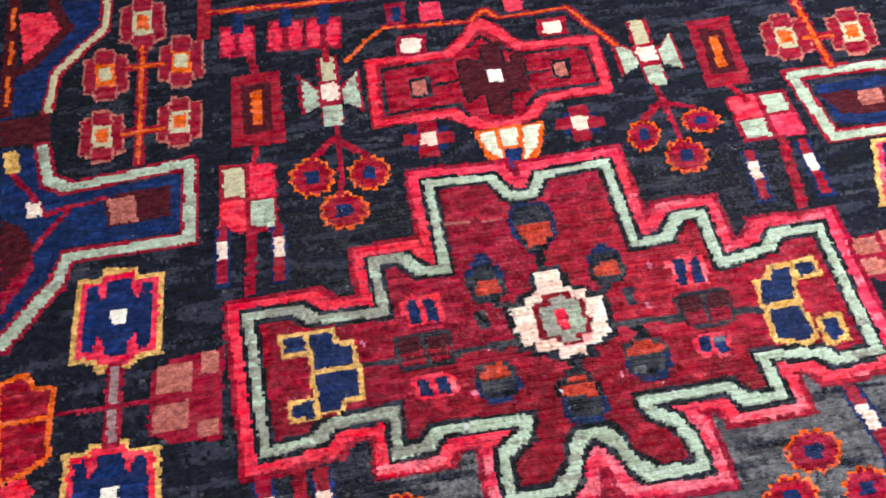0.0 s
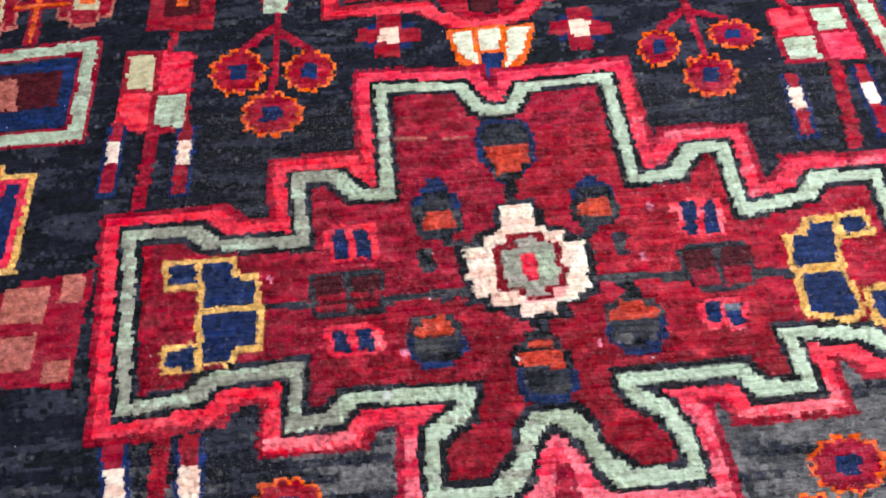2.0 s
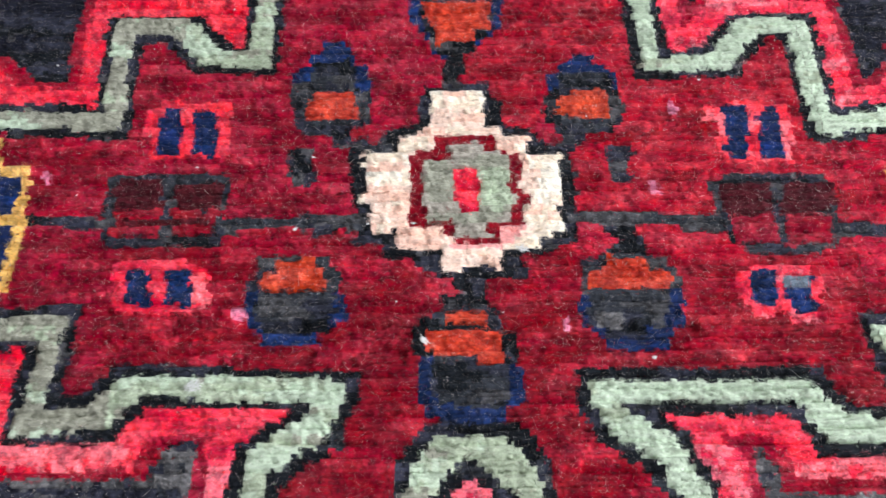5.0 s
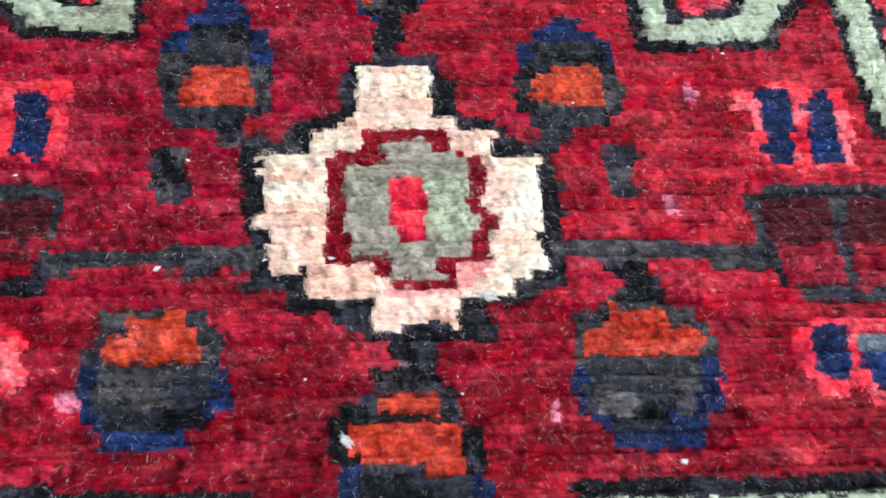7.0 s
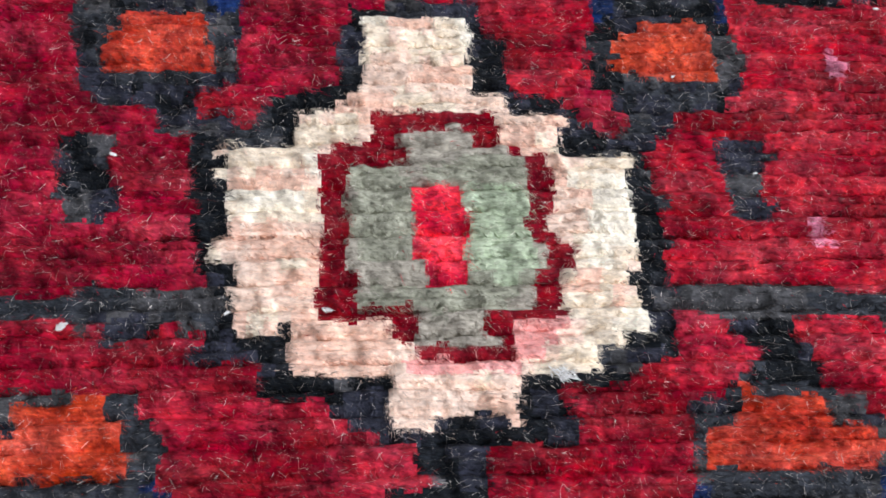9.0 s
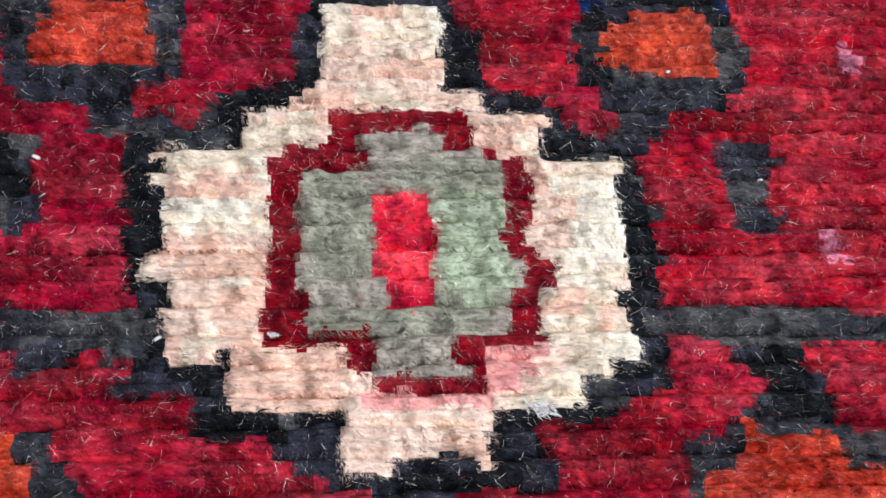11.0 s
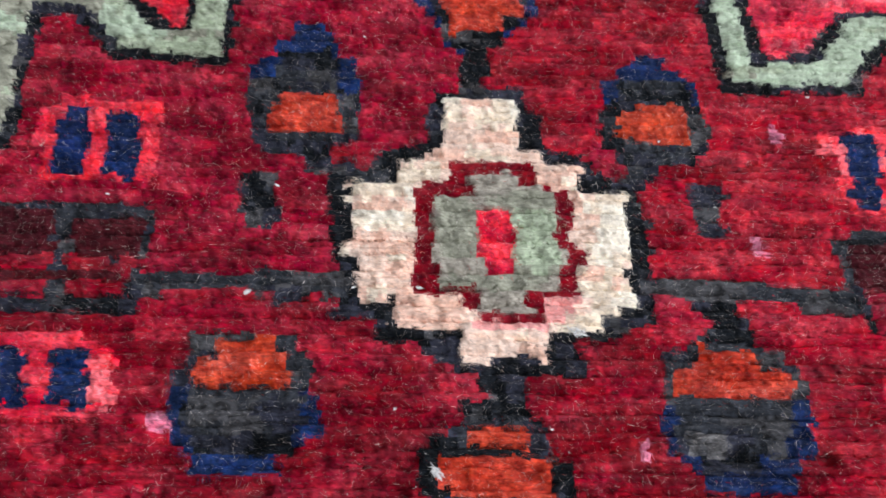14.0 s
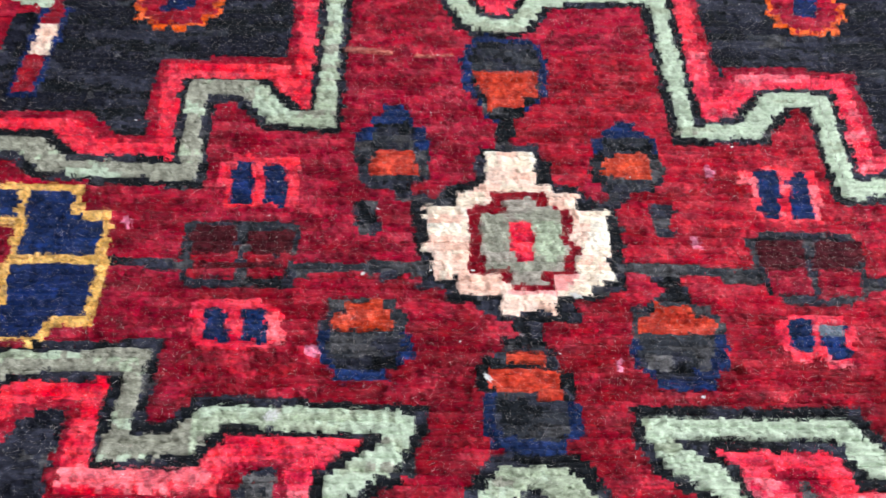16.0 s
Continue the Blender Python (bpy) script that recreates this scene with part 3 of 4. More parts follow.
fill("ink", (-19.2, 7.9), (-16.4, 7.9), (-15.5, 0.5), (-17.2, -0.1), (-17, -1.9), (-15.2, -2.3), (-15.1, -4.7), (-17.7, -3.1), (-18.4, 0.9))
fill("slate", (15.2, 7.1), (16.7, 6.4), (17.5, 2.9), (17.7, 0.7), (17.2, -3.9), (17.8, -5.5), (17.2, -7.9), (14.5, -8.6), (13.8, -4.7))
fill("ink", (15.1, 5.2), (16.9, 5.2), (17.4, 0.3), (15.2, 0.3))
stroke("ash", 2.3, (-24.7, -5.1), (-20.6, -5.3), (-15.2, -5.3))
fill("ash", (-19.7, -4.1), (-15.4, -3.9), (-15.1, -6.7), (-18.7, -6.5))
fill("slate", (-24.5, -5.9), (-20.8, -5.7), (-15, -5.8), (-14.9, -8.1), (-17.6, -7.3), (-21.6, -7.7), (-21.9, -9.5), (-24.1, -8.4))
fill("ink", (-17.5, -7.7), (-14.5, -7.2), (-10.8, -7), (-10.6, -11.2), (-3.7, -10.8), (-4, -14.7), (-5.4, -15.5), (-7, -13.8), (-9.7, -12.9), (-12.7, -12.5), (-13.1, -10.3), (-16.9, -9.9))
fill("dusk", (-17.6, -9.5), (-13.1, -7.7), (-13.1, -10.3), (-16.7, -10))
fill("ink", (-4, -14.6), (5.1, -14.7), (5.1, -10.8), (8.3, -10.9), (8.6, -13.3), (9.3, -15.4), (7.1, -15.7), (5.4, -15.3), (-0.3, -15.8))
fill("dusk", (5.6, -11.3), (8.3, -11.1), (8.4, -13.6), (9.5, -15.4), (7.3, -15.7), (6.5, -13.6))
fill("ink", (11, -8.4), (12.8, -7.5), (14.7, -8.3), (17.2, -7.7), (17, -9.9), (14.2, -10.4), (13.2, -12), (8.4, -11.9), (8.3, -10.9), (10.6, -10.9))
fill("slate", (21.1, -6.3), (25.7, -6.3), (26, -8.3), (27.7, -10.8), (27.5, -12.1), (20.9, -12.1), (22.9, -10.2), (22.6, -8.7), (21.2, -7.9))
fill("ink", (23, -8.5), (25.8, -8.5), (27.3, -11), (27.1, -12), (21.6, -11.9), (23, -10.2))
begin("red_dab", "crimson dabs between the stems")
fill("crimson", (-19.1, 13.1), (-16.2, 13.4), (-14.2, 12.3), (-13.9, 10.3), (-15.5, 9.7), (-16.2, 11.1), (-18.9, 11.4))
fill("crimson", (12, 14.7), (14.4, 15), (14.6, 12.9), (16.1, 10.9), (14.3, 10.4), (13.9, 8.9), (12.7, 9.4), (12.7, 10.5), (11.9, 11.9))
fill("crimson", (17.6, -6.9), (20.6, -6.8), (20.9, -8.3), (20.3, -10.2), (16.8, -10.1))
fill("cherry", (20.7, -9), (22.5, -9), (23, -10.2), (21.1, -10.6), (20.3, -10.2))
begin("stem_bar", "small slate bar on the crimson ground")
fill("slate", (-29.3, 9.2), (-25.2, 9.2), (-24.3, 0.9), (-28, 0.9), (-28.9, 4.8))
fill("ink", (-28.8, 8.7), (-26.6, 8.6), (-26, 4.8), (-28.2, 4.8))
begin("stem_bar", "small slate bar on the crimson ground")
fill("slate", (22.4, 8.7), (26.7, 8.9), (27.7, 7.1), (26.4, 6.2), (26.2, 4.4), (26.7, 1), (24.3, 0.8), (23, 1.2), (22.9, 5.3))
begin("worn_line", "pale worn row across the crimson ground")
stroke("tan", 0.9, (-33.6, 48.2), (-12.0, 47.8))
begin("bulb", "slate bulb with a rust-orange band")
fill("navy", (-25.4, 33.2), (-21.1, 33.2), (-19.2, 29.7), (-18.5, 26.8), (-16.5, 26.4), (-16.2, 21), (-18, 21), (-27.7, 22.5), (-29.8, 22.3), (-30.2, 26.3), (-27.3, 26.6), (-27.6, 29.5), (-25.1, 29.7))
fill("slate", (-27.4, 26), (-18.7, 26.6), (-18.4, 21.5), (-16.3, 20.7), (-15.9, 14.6), (-17.4, 12.6), (-27.4, 12.4), (-28.9, 14.9), (-29.8, 22.3), (-27.4, 22.7))
fill("ink", (-26.5, 28.4), (-19.6, 28.5), (-19.4, 25.3), (-26.2, 25.3))
fill("ash", (-29.5, 22.7), (-27.4, 22.7), (-27, 18.5), (-29.1, 18.5))
fill("ash", (-18.5, 20.5), (-16.5, 20.5), (-16.1, 14.8), (-18.2, 14.8))
sub("band", "rust-orange band")
fill("rust", (-25.8, 21.2), (-19.1, 21.4), (-18.2, 15.2), (-26.7, 15), (-27.2, 18.3), (-25.6, 18.7))
begin("bulb", "slate bulb with a rust-orange band")
fill("navy", (18.6, 28.9), (22.5, 28.9), (22.5, 27.4), (24.5, 27.2), (24.5, 25.5), (26.6, 25.1), (26.2, 20.4), (13.8, 20.4), (14, 25.1), (16.3, 25.3), (16.7, 27.4), (18.3, 27.4))
fill("ink", (16.5, 25), (25.4, 25), (25.6, 20.4), (26.9, 19.4), (26.4, 14.5), (25, 12.4), (16.2, 12.4), (13.3, 14.7), (13.7, 20.4), (15.4, 21.4))
fill("slate", (17.3, 25.1), (24.6, 25.1), (24.3, 22.6), (17, 22.6))
fill("ash", (24.6, 19.9), (26.7, 19.4), (26.4, 14.5), (24.4, 14.9))
fill("slate", (16.4, 14.9), (26.1, 14.7), (25, 12.4), (16.6, 12.4))
sub("band", "rust-orange band")
fill("rust", (15.9, 20.4), (24.1, 20.8), (24.1, 15.1), (17.9, 14.9), (15.3, 16.3))
begin("bulb", "slate bulb with a rust-orange band")
fill("slate", (-29.1, -11.5), (-21.7, -11.8), (-20.2, -14.6), (-19.1, -15.6), (-18.8, -19.1), (-32.9, -18.9), (-33.4, -16.8), (-31.8, -15.4), (-31.9, -12.6))
fill("navy", (-33.1, -18.2), (-19, -18.5), (-17.9, -19.3), (-17.5, -22.9), (-19.6, -23.8), (-19.5, -25.3), (-21.6, -25.3), (-21.5, -26.7), (-29.9, -26.6), (-30.3, -25.2), (-31.3, -25), (-31.7, -23.6), (-32.6, -23.5))
fill("slate", (-31.6, -18.1), (-20.1, -18.3), (-19.2, -21.2), (-20.1, -23.3), (-30.4, -23.4), (-31.6, -21))
fill("ash", (-31.3, -18.4), (-25.9, -18.3), (-24.4, -21.1), (-23.6, -22.7), (-30.1, -22.4))
fill("ink", (-30.4, -23.2), (-20.2, -23.4), (-20.1, -24.7), (-30.2, -24.5))
fill("royal", (-29.8, -24.9), (-22.1, -25.1), (-21.9, -26.6), (-29.5, -26.5))
fill("ash", (-31.9, -12.3), (-29.8, -12.3), (-29.5, -14.4), (-31.6, -14.4))
sub("band", "rust-orange band")
fill("rust", (-29.2, -12.8), (-23.3, -12.4), (-21.5, -15.6), (-20.3, -18.4), (-31.2, -18), (-31.2, -15.5), (-29.1, -14.5))
begin("bulb", "slate bulb with a rust-orange band")
fill("slate", (20.4, -12), (27.7, -12.3), (31.7, -14.1), (31.4, -18.6), (16.8, -19), (17, -13.3), (18.7, -13.2))
fill("navy", (16.6, -18.8), (30, -18.4), (30.4, -17.8), (32.3, -18.2), (31.3, -23.6), (29.1, -23.9), (30.2, -24.7), (29.8, -26.3), (28.6, -26.6), (28.5, -27.7), (20, -27.6), (20, -26.1), (18.9, -26), (18.9, -24.8), (17.3, -23.7), (16.2, -23.6))
fill("slate", (18.1, -18.2), (30, -18.3), (29.5, -22), (28.5, -23.6), (18.2, -23.7), (17.6, -21.8))
fill("ash", (19.7, -18.4), (29.3, -18.5), (27.1, -20.7), (21.3, -21.3), (18.9, -20.5))
fill("grey_field", (19, -21.8), (22.8, -21.9), (22.5, -23.8), (18.8, -23.7))
fill("ink", (19.7, -24), (26.5, -24.3), (25.6, -26.2), (20.7, -26.2))
fill("ash", (26.8, -13), (29.7, -13), (29.3, -15.2), (26.5, -15.2))
sub("band", "rust-orange band")
fill("rust", (21.1, -12.4), (27.2, -12.7), (27.8, -15.1), (30.6, -15.4), (30.1, -18.3), (17.8, -18.2), (18.3, -15.2), (20.5, -14.8))
begin("bulb", "slate bulb with a rust-orange band")
fill("navy", (-6.4, 53.7), (4.2, 53.2), (6.5, 48.2), (7.3, 42.4), (6.4, 35.9), (2.7, 32.4), (2, 29.6), (-5.7, 29.5), (-6.5, 32.5), (-9.5, 38.7), (-10.4, 46.1), (-9, 50.4))
fill("ink", (-6.7, 52.2), (3.6, 52.1), (5.6, 47.3), (5, 35.9), (1.9, 32.4), (1.5, 29.9), (-5.3, 29.8), (-5.9, 32.8), (-8.1, 38.8), (-8.3, 47.9))
fill("slate", (-6.2, 51.6), (3, 51.1), (4.5, 46.5), (3.7, 42.9), (-6.9, 43), (-7.2, 48.8))
sub("band", "rust-orange band")
fill("rust", (-7.7, 42.7), (4.8, 42.6), (4.5, 36.2), (1.8, 35.8), (1.3, 32.7), (-4.8, 32.5), (-5.1, 36.3), (-7.3, 38.8))
begin("bulb", "slate bulb with a rust-orange band")
fill("ink", (-3.9, -19.9), (3.5, -20.1), (3.8, -21.9), (5.6, -24.3), (7, -25.6), (7.2, -29.8), (-4.8, -30.2), (-7.4, -29.2), (-8.6, -24), (-6.7, -23.3), (-4.2, -22.2))
fill("navy", (-6.8, -29.2), (6.7, -29.6), (7.9, -32.5), (7.4, -36.3), (5.4, -36.7), (4.8, -39), (-5.4, -38.4), (-6, -36.9), (-7.1, -35.2))
fill("slate", (-5.4, -29.2), (5.9, -29.3), (5.5, -36), (2.9, -37.4), (-4.3, -36.2), (-5.3, -33.6))
fill("ink", (-5.1, -29.5), (3.4, -30), (2.1, -33.4), (-4.5, -33.7))
sub("band", "rust-orange band")
fill("rust", (-3.3, -22.3), (3.1, -22.2), (3.2, -23.7), (-3.1, -23.7))
fill("rust", (-5.9, -24.7), (4.6, -24.7), (4.7, -29.7), (-4.8, -29.2), (-6.6, -26.7))
begin("box_motif", "bright pink box with two navy bars")
fill("pink", (-54.3, 17.8), (-51.8, 18.4), (-51.6, 19.6), (-39.7, 19), (-39.1, 7.2), (-42, 6.6), (-51.8, 7.4), (-51.7, 11.1), (-53.8, 12.1))
sub("bar")
fill("navy", (-51.5, 17.7), (-47.9, 17.7), (-47.3, 7.8), (-51.4, 8.3))
sub("bar")
fill("navy", (-45.8, 17.1), (-42.1, 16.6), (-41.1, 7.3), (-45.4, 8.1))
begin("box_motif", "bright pink box with two navy bars")
fill("pink", (39.9, 17.2), (43.5, 17.5), (44.4, 18.1), (54.1, 18.5), (53.8, 15.3), (53.7, 9.6), (52.4, 4.9), (41.7, 4.6), (42, 7.7), (41.1, 8.8), (41.6, 13.5), (39.5, 14))
sub("bar")
fill("navy", (42.9, 16.6), (46.9, 16.7), (46, 6.2), (42.2, 5.9))
sub("bar")
fill("navy", (48.8, 16.3), (52.2, 16.7), (51.8, 6.5), (47.9, 6.2))
begin("box_motif", "bright pink box with two navy bars")
fill("pink", (-53.5, -13.1), (-50.1, -11.7), (-41.7, -12.6), (-40.4, -14.4), (-39, -15), (-38.4, -20.7), (-41.1, -22), (-51.5, -21.6), (-53.6, -19.3))
sub("bar")
fill("navy", (-52, -14), (-48.5, -13.8), (-47.2, -20.6), (-50.9, -20.2))
sub("bar")
fill("navy", (-45.6, -13.9), (-42.1, -13.5), (-41.2, -20.8), (-44.7, -20.2))
sub("border", "pale pink border patch")
fill("rose", (-42.1, -14.3), (-38.9, -15.9), (-38.6, -20.7), (-40.7, -20.3))
begin("box_motif", "bright pink box with two navy bars")
fill("pink", (42, -13.6), (51.8, -13.6), (51.4, -15.6), (52.9, -15.9), (52.4, -18.9), (50.6, -23.8), (46.9, -23.6), (45.9, -22.3), (41.6, -23.1), (41.7, -21.2), (39.3, -19.8), (40.2, -15.5), (41.6, -15.5))
fill("crimson", (46.1, -21.9), (47.1, -21.8), (47, -23), (45.9, -23))
sub("bar")
fill("navy", (42.2, -15.3), (46, -15.4), (45.4, -21.2), (42.2, -21.3))
sub("bar", "navy bar with a pale blue-grey patch")
fill("navy", (47.2, -15.6), (51.4, -15.6), (50.9, -21.9), (47.1, -21.8))
fill("dove", (46.7, -15.9), (51.3, -15.7), (51.2, -17.7), (48.8, -18.6), (47.1, -17.5))
begin("pane_motif", "dark maroon four-pane box edged in slate")
fill("slate", (-58.2, 3.5), (-54.6, 4.3), (-39.1, 3.7), (-37.4, 0.1), (-38.5, -2.9), (-38.1, -9.7), (-56.2, -9.7), (-57.5, -5.2))
sub("pane")
fill("maroon", (-56.6, 2.5), (-48.7, 2.8), (-48.4, -3.1), (-55.8, -2.7))
sub("pane")
fill("maroon", (-46.9, 2.1), (-38.8, 2.4), (-39, -3.2), (-46.2, -3.1))
sub("pane", "dull red pane")
fill("brick", (-55.7, -3.2), (-48.4, -3.4), (-48.2, -8.3), (-55.4, -8.3))
sub("pane", "dull red pane")
fill("brick", (-46.5, -3.5), (-39.2, -3.5), (-39.4, -8), (-46.1, -8))
fill("maroon", (-54.6, -5), (-40.1, -5), (-40, -5.9), (-54.5, -5.9))
begin("pane_motif", "dark maroon four-pane box edged in slate")
fill("slate", (38.4, 1.8), (41.3, 2.7), (56.9, 2.9), (56.9, 0.2), (58.3, -2.8), (56.3, -10.8), (51.8, -12.1), (43.7, -12.1), (40.7, -10.6), (40.4, -5.8), (38.9, -4.2))
fill("ink", (38.7, 1.8), (56.9, 2.7), (56.7, 0.8), (39.5, 0.6))
sub("pane")
fill("maroon", (40.5, 0.6), (48.5, 1), (47.5, -4.7), (40.3, -4.6))
sub("pane")
fill("maroon", (50.3, 1.1), (58, 1.2), (57.4, -4.4), (49, -4.7))
sub("pane", "dull red pane")
fill("brick", (41.1, -5.1), (48.3, -4.9), (47.5, -10.4), (41.1, -10.5))
sub("pane", "dull red pane")
fill("brick", (49.9, -5.2), (56.7, -5), (55.9, -10.2), (48.5, -10.6))
begin("comb", "navy comb blocks edged in gold")
sub("block")
edged("gold", 1.7, "navy", (-95.2, 10.2), (-87.7, 9.9), (-87.1, 3.7), (-94.4, 4.0))
sub("block")
edged("gold", 1.7, "navy", (-86.4, 10.2), (-78.7, 10.2), (-78.1, 4.6), (-72.5, 4.4), (-71.6, -3.9), (-84.4, -4.2))
sub("block")
edged("gold", 1.7, "navy", (-84.9, -6.5), (-71.0, -5.9), (-70.7, -16.2), (-76.8, -16.6), (-77.2, -19.8), (-84.0, -19.6))
sub("block")
edged("gold", 1.7, "navy", (-93.1, -15.7), (-86.3, -15.2), (-85.9, -21.6), (-92.5, -21.4))
begin("comb", "navy comb blocks edged in gold")
sub("block")
edged("gold", 1.7, "navy", (69.1, 2.2), (73.3, 3.3), (76.1, 7.6), (81.3, 7.1), (79.0, -5.9), (67.8, -6.6))
sub("block")
edged("gold", 1.7, "navy", (68.3, -9.5), (78.6, -9.1), (79.7, -20.2), (76.9, -22.4), (67.9, -20.2))
sub("block")
edged("gold", 1.7, "navy", (83.3, 7.5), (89.7, 7.9), (89.8, 3.0), (84.0, 2.4))
sub("block")
edged("gold", 1.7, "navy", (83.5, -16.5), (89.1, -15.7), (89.1, -22.9), (83.8, -24.1))
begin("rosette", "ivory and peach eight-stepped rosette with a sage heart")
edged("ink", 1.2, "blush", (-6, 21.1), (3.2, 21.5), (2.8, 13), (6.1, 12.7), (6, 11), (10.7, 10.8), (9.6, 8), (10.6, 7.1), (15.2, 7.1), (15.3, 5.2), (14.5, -3.1), (14.3, -6), (15.3, -7.5), (14.1, -8.3), (12.9, -7.3), (11.2, -7.9), (11.4, -8.7), (10.7, -11), (5.4, -10.8), (5, -15), (3.8, -14.3), (-2, -14.6), (-4, -14.9), (-3.7, -10.8), (-9.1, -11.1), (-10.9, -10.7), (-10.8, -7.3), (-11.7, -7.6), (-15.1, -7.8), (-15.3, -4.7), (-14.7, -2.4), (-17.2, -1.7), (-17.2, -0.6), (-15.8, 0.4), (-16.9, 7.7), (-11.1, 7.7), (-11.1, 10.8), (-8.1, 11.1), (-8.1, 12.4), (-5.7, 12.8))
fill("ivory", (-6, 21.1), (3.2, 21.5), (2.9, 16.9), (-5.9, 18.2))
fill("ivory", (-16.7, 6.6), (-9.1, 7.2), (-8.8, 1.8), (-9.5, 0.6), (-15.8, 0.5))
fill("white", (-15.9, 4.2), (-10, 3.8), (-9.7, 2.2), (-15.4, 2))
fill("ivory", (10.3, 7.1), (15.3, 7.1), (14.5, -3.1), (10.2, -3.1), (9.1, 2))
fill("white", (12.1, 5.1), (15.3, 5.6), (14.6, -1), (11.2, -0.2))
fill("ivory", (9, -4.7), (14.4, -4.7), (14.9, -7.9), (8.9, -9.7))
fill("peach", (-14.9, 0.1), (-9.4, 0.1), (-9.3, -1.5), (-13.6, -2.1))
fill("peach", (-10.8, -6.2), (-4.1, -6.6), (-3.7, -10.8), (-10.5, -10.6))
fill("peach", (4.6, 10.5), (8, 9.6), (8.5, 5.1), (7.1, 6.9), (4.5, 8.1))
fill("petal", (5, -7.1), (9.2, -6.8), (7, -9.7), (4.7, -10.2))
fill("petal", (-3.7, -9.6), (4.7, -10), (5, -10.8), (-3, -10.8))
sub("ring", "crimson inner ring")
fill("garnet", (-5.1, 10.8), (4.4, 11.2), (4.5, 9.2), (6, 7.9), (8.1, 7.2), (8.7, 5.9), (8.3, 0.2), (9.8, -1.4), (9.7, -3.1), (9, -4.7), (9.4, -6.4), (8.8, -6.9), (5.5, -7.1), (5, -7.9), (4.7, -10), (-2, -10.1), (-3.5, -7.8), (-4.1, -6.7), (-8.7, -6.5), (-9.2, -0.7), (-8.8, 1.8), (-9.1, 7.5), (-4.4, 7.6))
sub("heart", "sage grey heart")
fill("sage_grey", (-2.7, 8.9), (1.9, 9.7), (2.8, 8.2), (5.2, 7.8), (6.7, 5.9), (7.1, 1.9), (6.4, 0.6), (7.9, -2.3), (6.7, -3.2), (7.3, -5.1), (6.9, -5.6), (3.4, -5.7), (3.8, -9), (-1.3, -9.2), (-1.9, -5.6), (-6.3, -5.6), (-7.1, 6.2), (-2.4, 6.1))
fill("sage", (1.9, 4.4), (6.9, 5.1), (7.1, 2), (6.4, 0.7), (7.1, -1.5), (6.4, -3.9), (2.4, -3.1), (2.1, 0.2))
fill("sage_moss", (-6.7, 5.8), (-2.4, 5.4), (-2.2, 1), (-1.6, -2.3), (-6.2, -2.3))
sub("core", "scarlet core")
fill("scarlet", (-2.1, 4.1), (1.7, 4.1), (2.2, -3.6), (-1.4, -3.6))

begin("fluff_dab", "lilac wool dab on the crimson ground")
stroke("lilac", 1.4, (34.2, 16.9), (34.8, 15.9))
begin("fluff_dab", "lilac wool dab on the crimson ground")
stroke("lilac", 1.1, (29.4, 1.0), (30.0, 0.0))
begin("fluff_dab", "lilac wool dab on the crimson ground")
stroke("lilac", 1.1, (14.1, -23.2), (14.7, -24.2))
begin("fluff_dab", "lilac wool dab on the crimson ground")
stroke("lilac", 1.1, (-33.8, -21.8), (-33.2, -22.8))
begin("fluff_dab", "lilac wool dab on the crimson ground")
stroke("lilac", 1.4, (-68.2, 4.1), (-67.6, 3.1))

# dye lots: patches of paler or darker wool within one colour, some painted light
def dye_noise(sx, sy, seed):
    coarse = np.array([[noise.noise((x * sx, y * sy, seed)) for x in range(X0, X1, 2)] for y in gy[:, 0]])
    return np.repeat(coarse, 2, axis=1)[:, :NX] + rng.normal(0, 0.08, gx.shape)


def dye(colour, to, sx, sy, seed, least):
    chart[(chart == COLOURS.index(colour)) & (dye_noise(sx, sy, seed) > least)] = COLOURS.index(to)


dye("ivory", "blush", 0.16, 0.30, 11.0, 0.16)
dye("ivory", "white", 0.14, 0.35, 15.0, 0.20)
dye("blush", "peach", 0.16, 0.30, 13.0, 0.20)
dye("blush", "ivory", 0.16, 0.32, 17.0, 0.14)
dye("sage", "mint", 0.05, 0.30, 21.0, 0.12)
pale = dye_noise(0.07, 0.28, 25.0)  # window-side glare put into the band's colour; also paler lower left, darker far left
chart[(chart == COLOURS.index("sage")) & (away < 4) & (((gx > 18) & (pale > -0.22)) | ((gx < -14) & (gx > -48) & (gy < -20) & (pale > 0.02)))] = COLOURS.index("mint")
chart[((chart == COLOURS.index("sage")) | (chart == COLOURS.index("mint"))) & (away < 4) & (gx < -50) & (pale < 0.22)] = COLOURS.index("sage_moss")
dye("sage_grey", "sage_moss", 0.12, 0.30, 23.0, 0.16)
dye("sage", "sage_moss", 0.06, 0.30, 27.0, 0.20)
# the medallion's ground is deeper below the rosette; window-side brightening is painted in
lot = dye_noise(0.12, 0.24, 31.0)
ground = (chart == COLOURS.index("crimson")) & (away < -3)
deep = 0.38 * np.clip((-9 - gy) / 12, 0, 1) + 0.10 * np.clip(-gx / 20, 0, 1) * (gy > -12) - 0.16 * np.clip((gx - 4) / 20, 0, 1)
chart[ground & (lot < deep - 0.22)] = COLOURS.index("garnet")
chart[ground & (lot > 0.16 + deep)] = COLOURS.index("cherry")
dye("crimson", "garnet", 0.11, 0.30, 33.0, 0.20)
dye("crimson", "cherry", 0.12, 0.24, 35.0, 0.22)
chart[(chart == COLOURS.index("pink")) & (gx > -10) & (gy < 60) & (dye_noise(0.06, 0.20, 41.0) > 0.18)] = COLOURS.index("rose")
chart[(chart == COLOURS.index("pink")) & (gy < -42) & (dye_noise(0.06, 0.2, 43.0) > 0.02)] = COLOURS.index("rose")
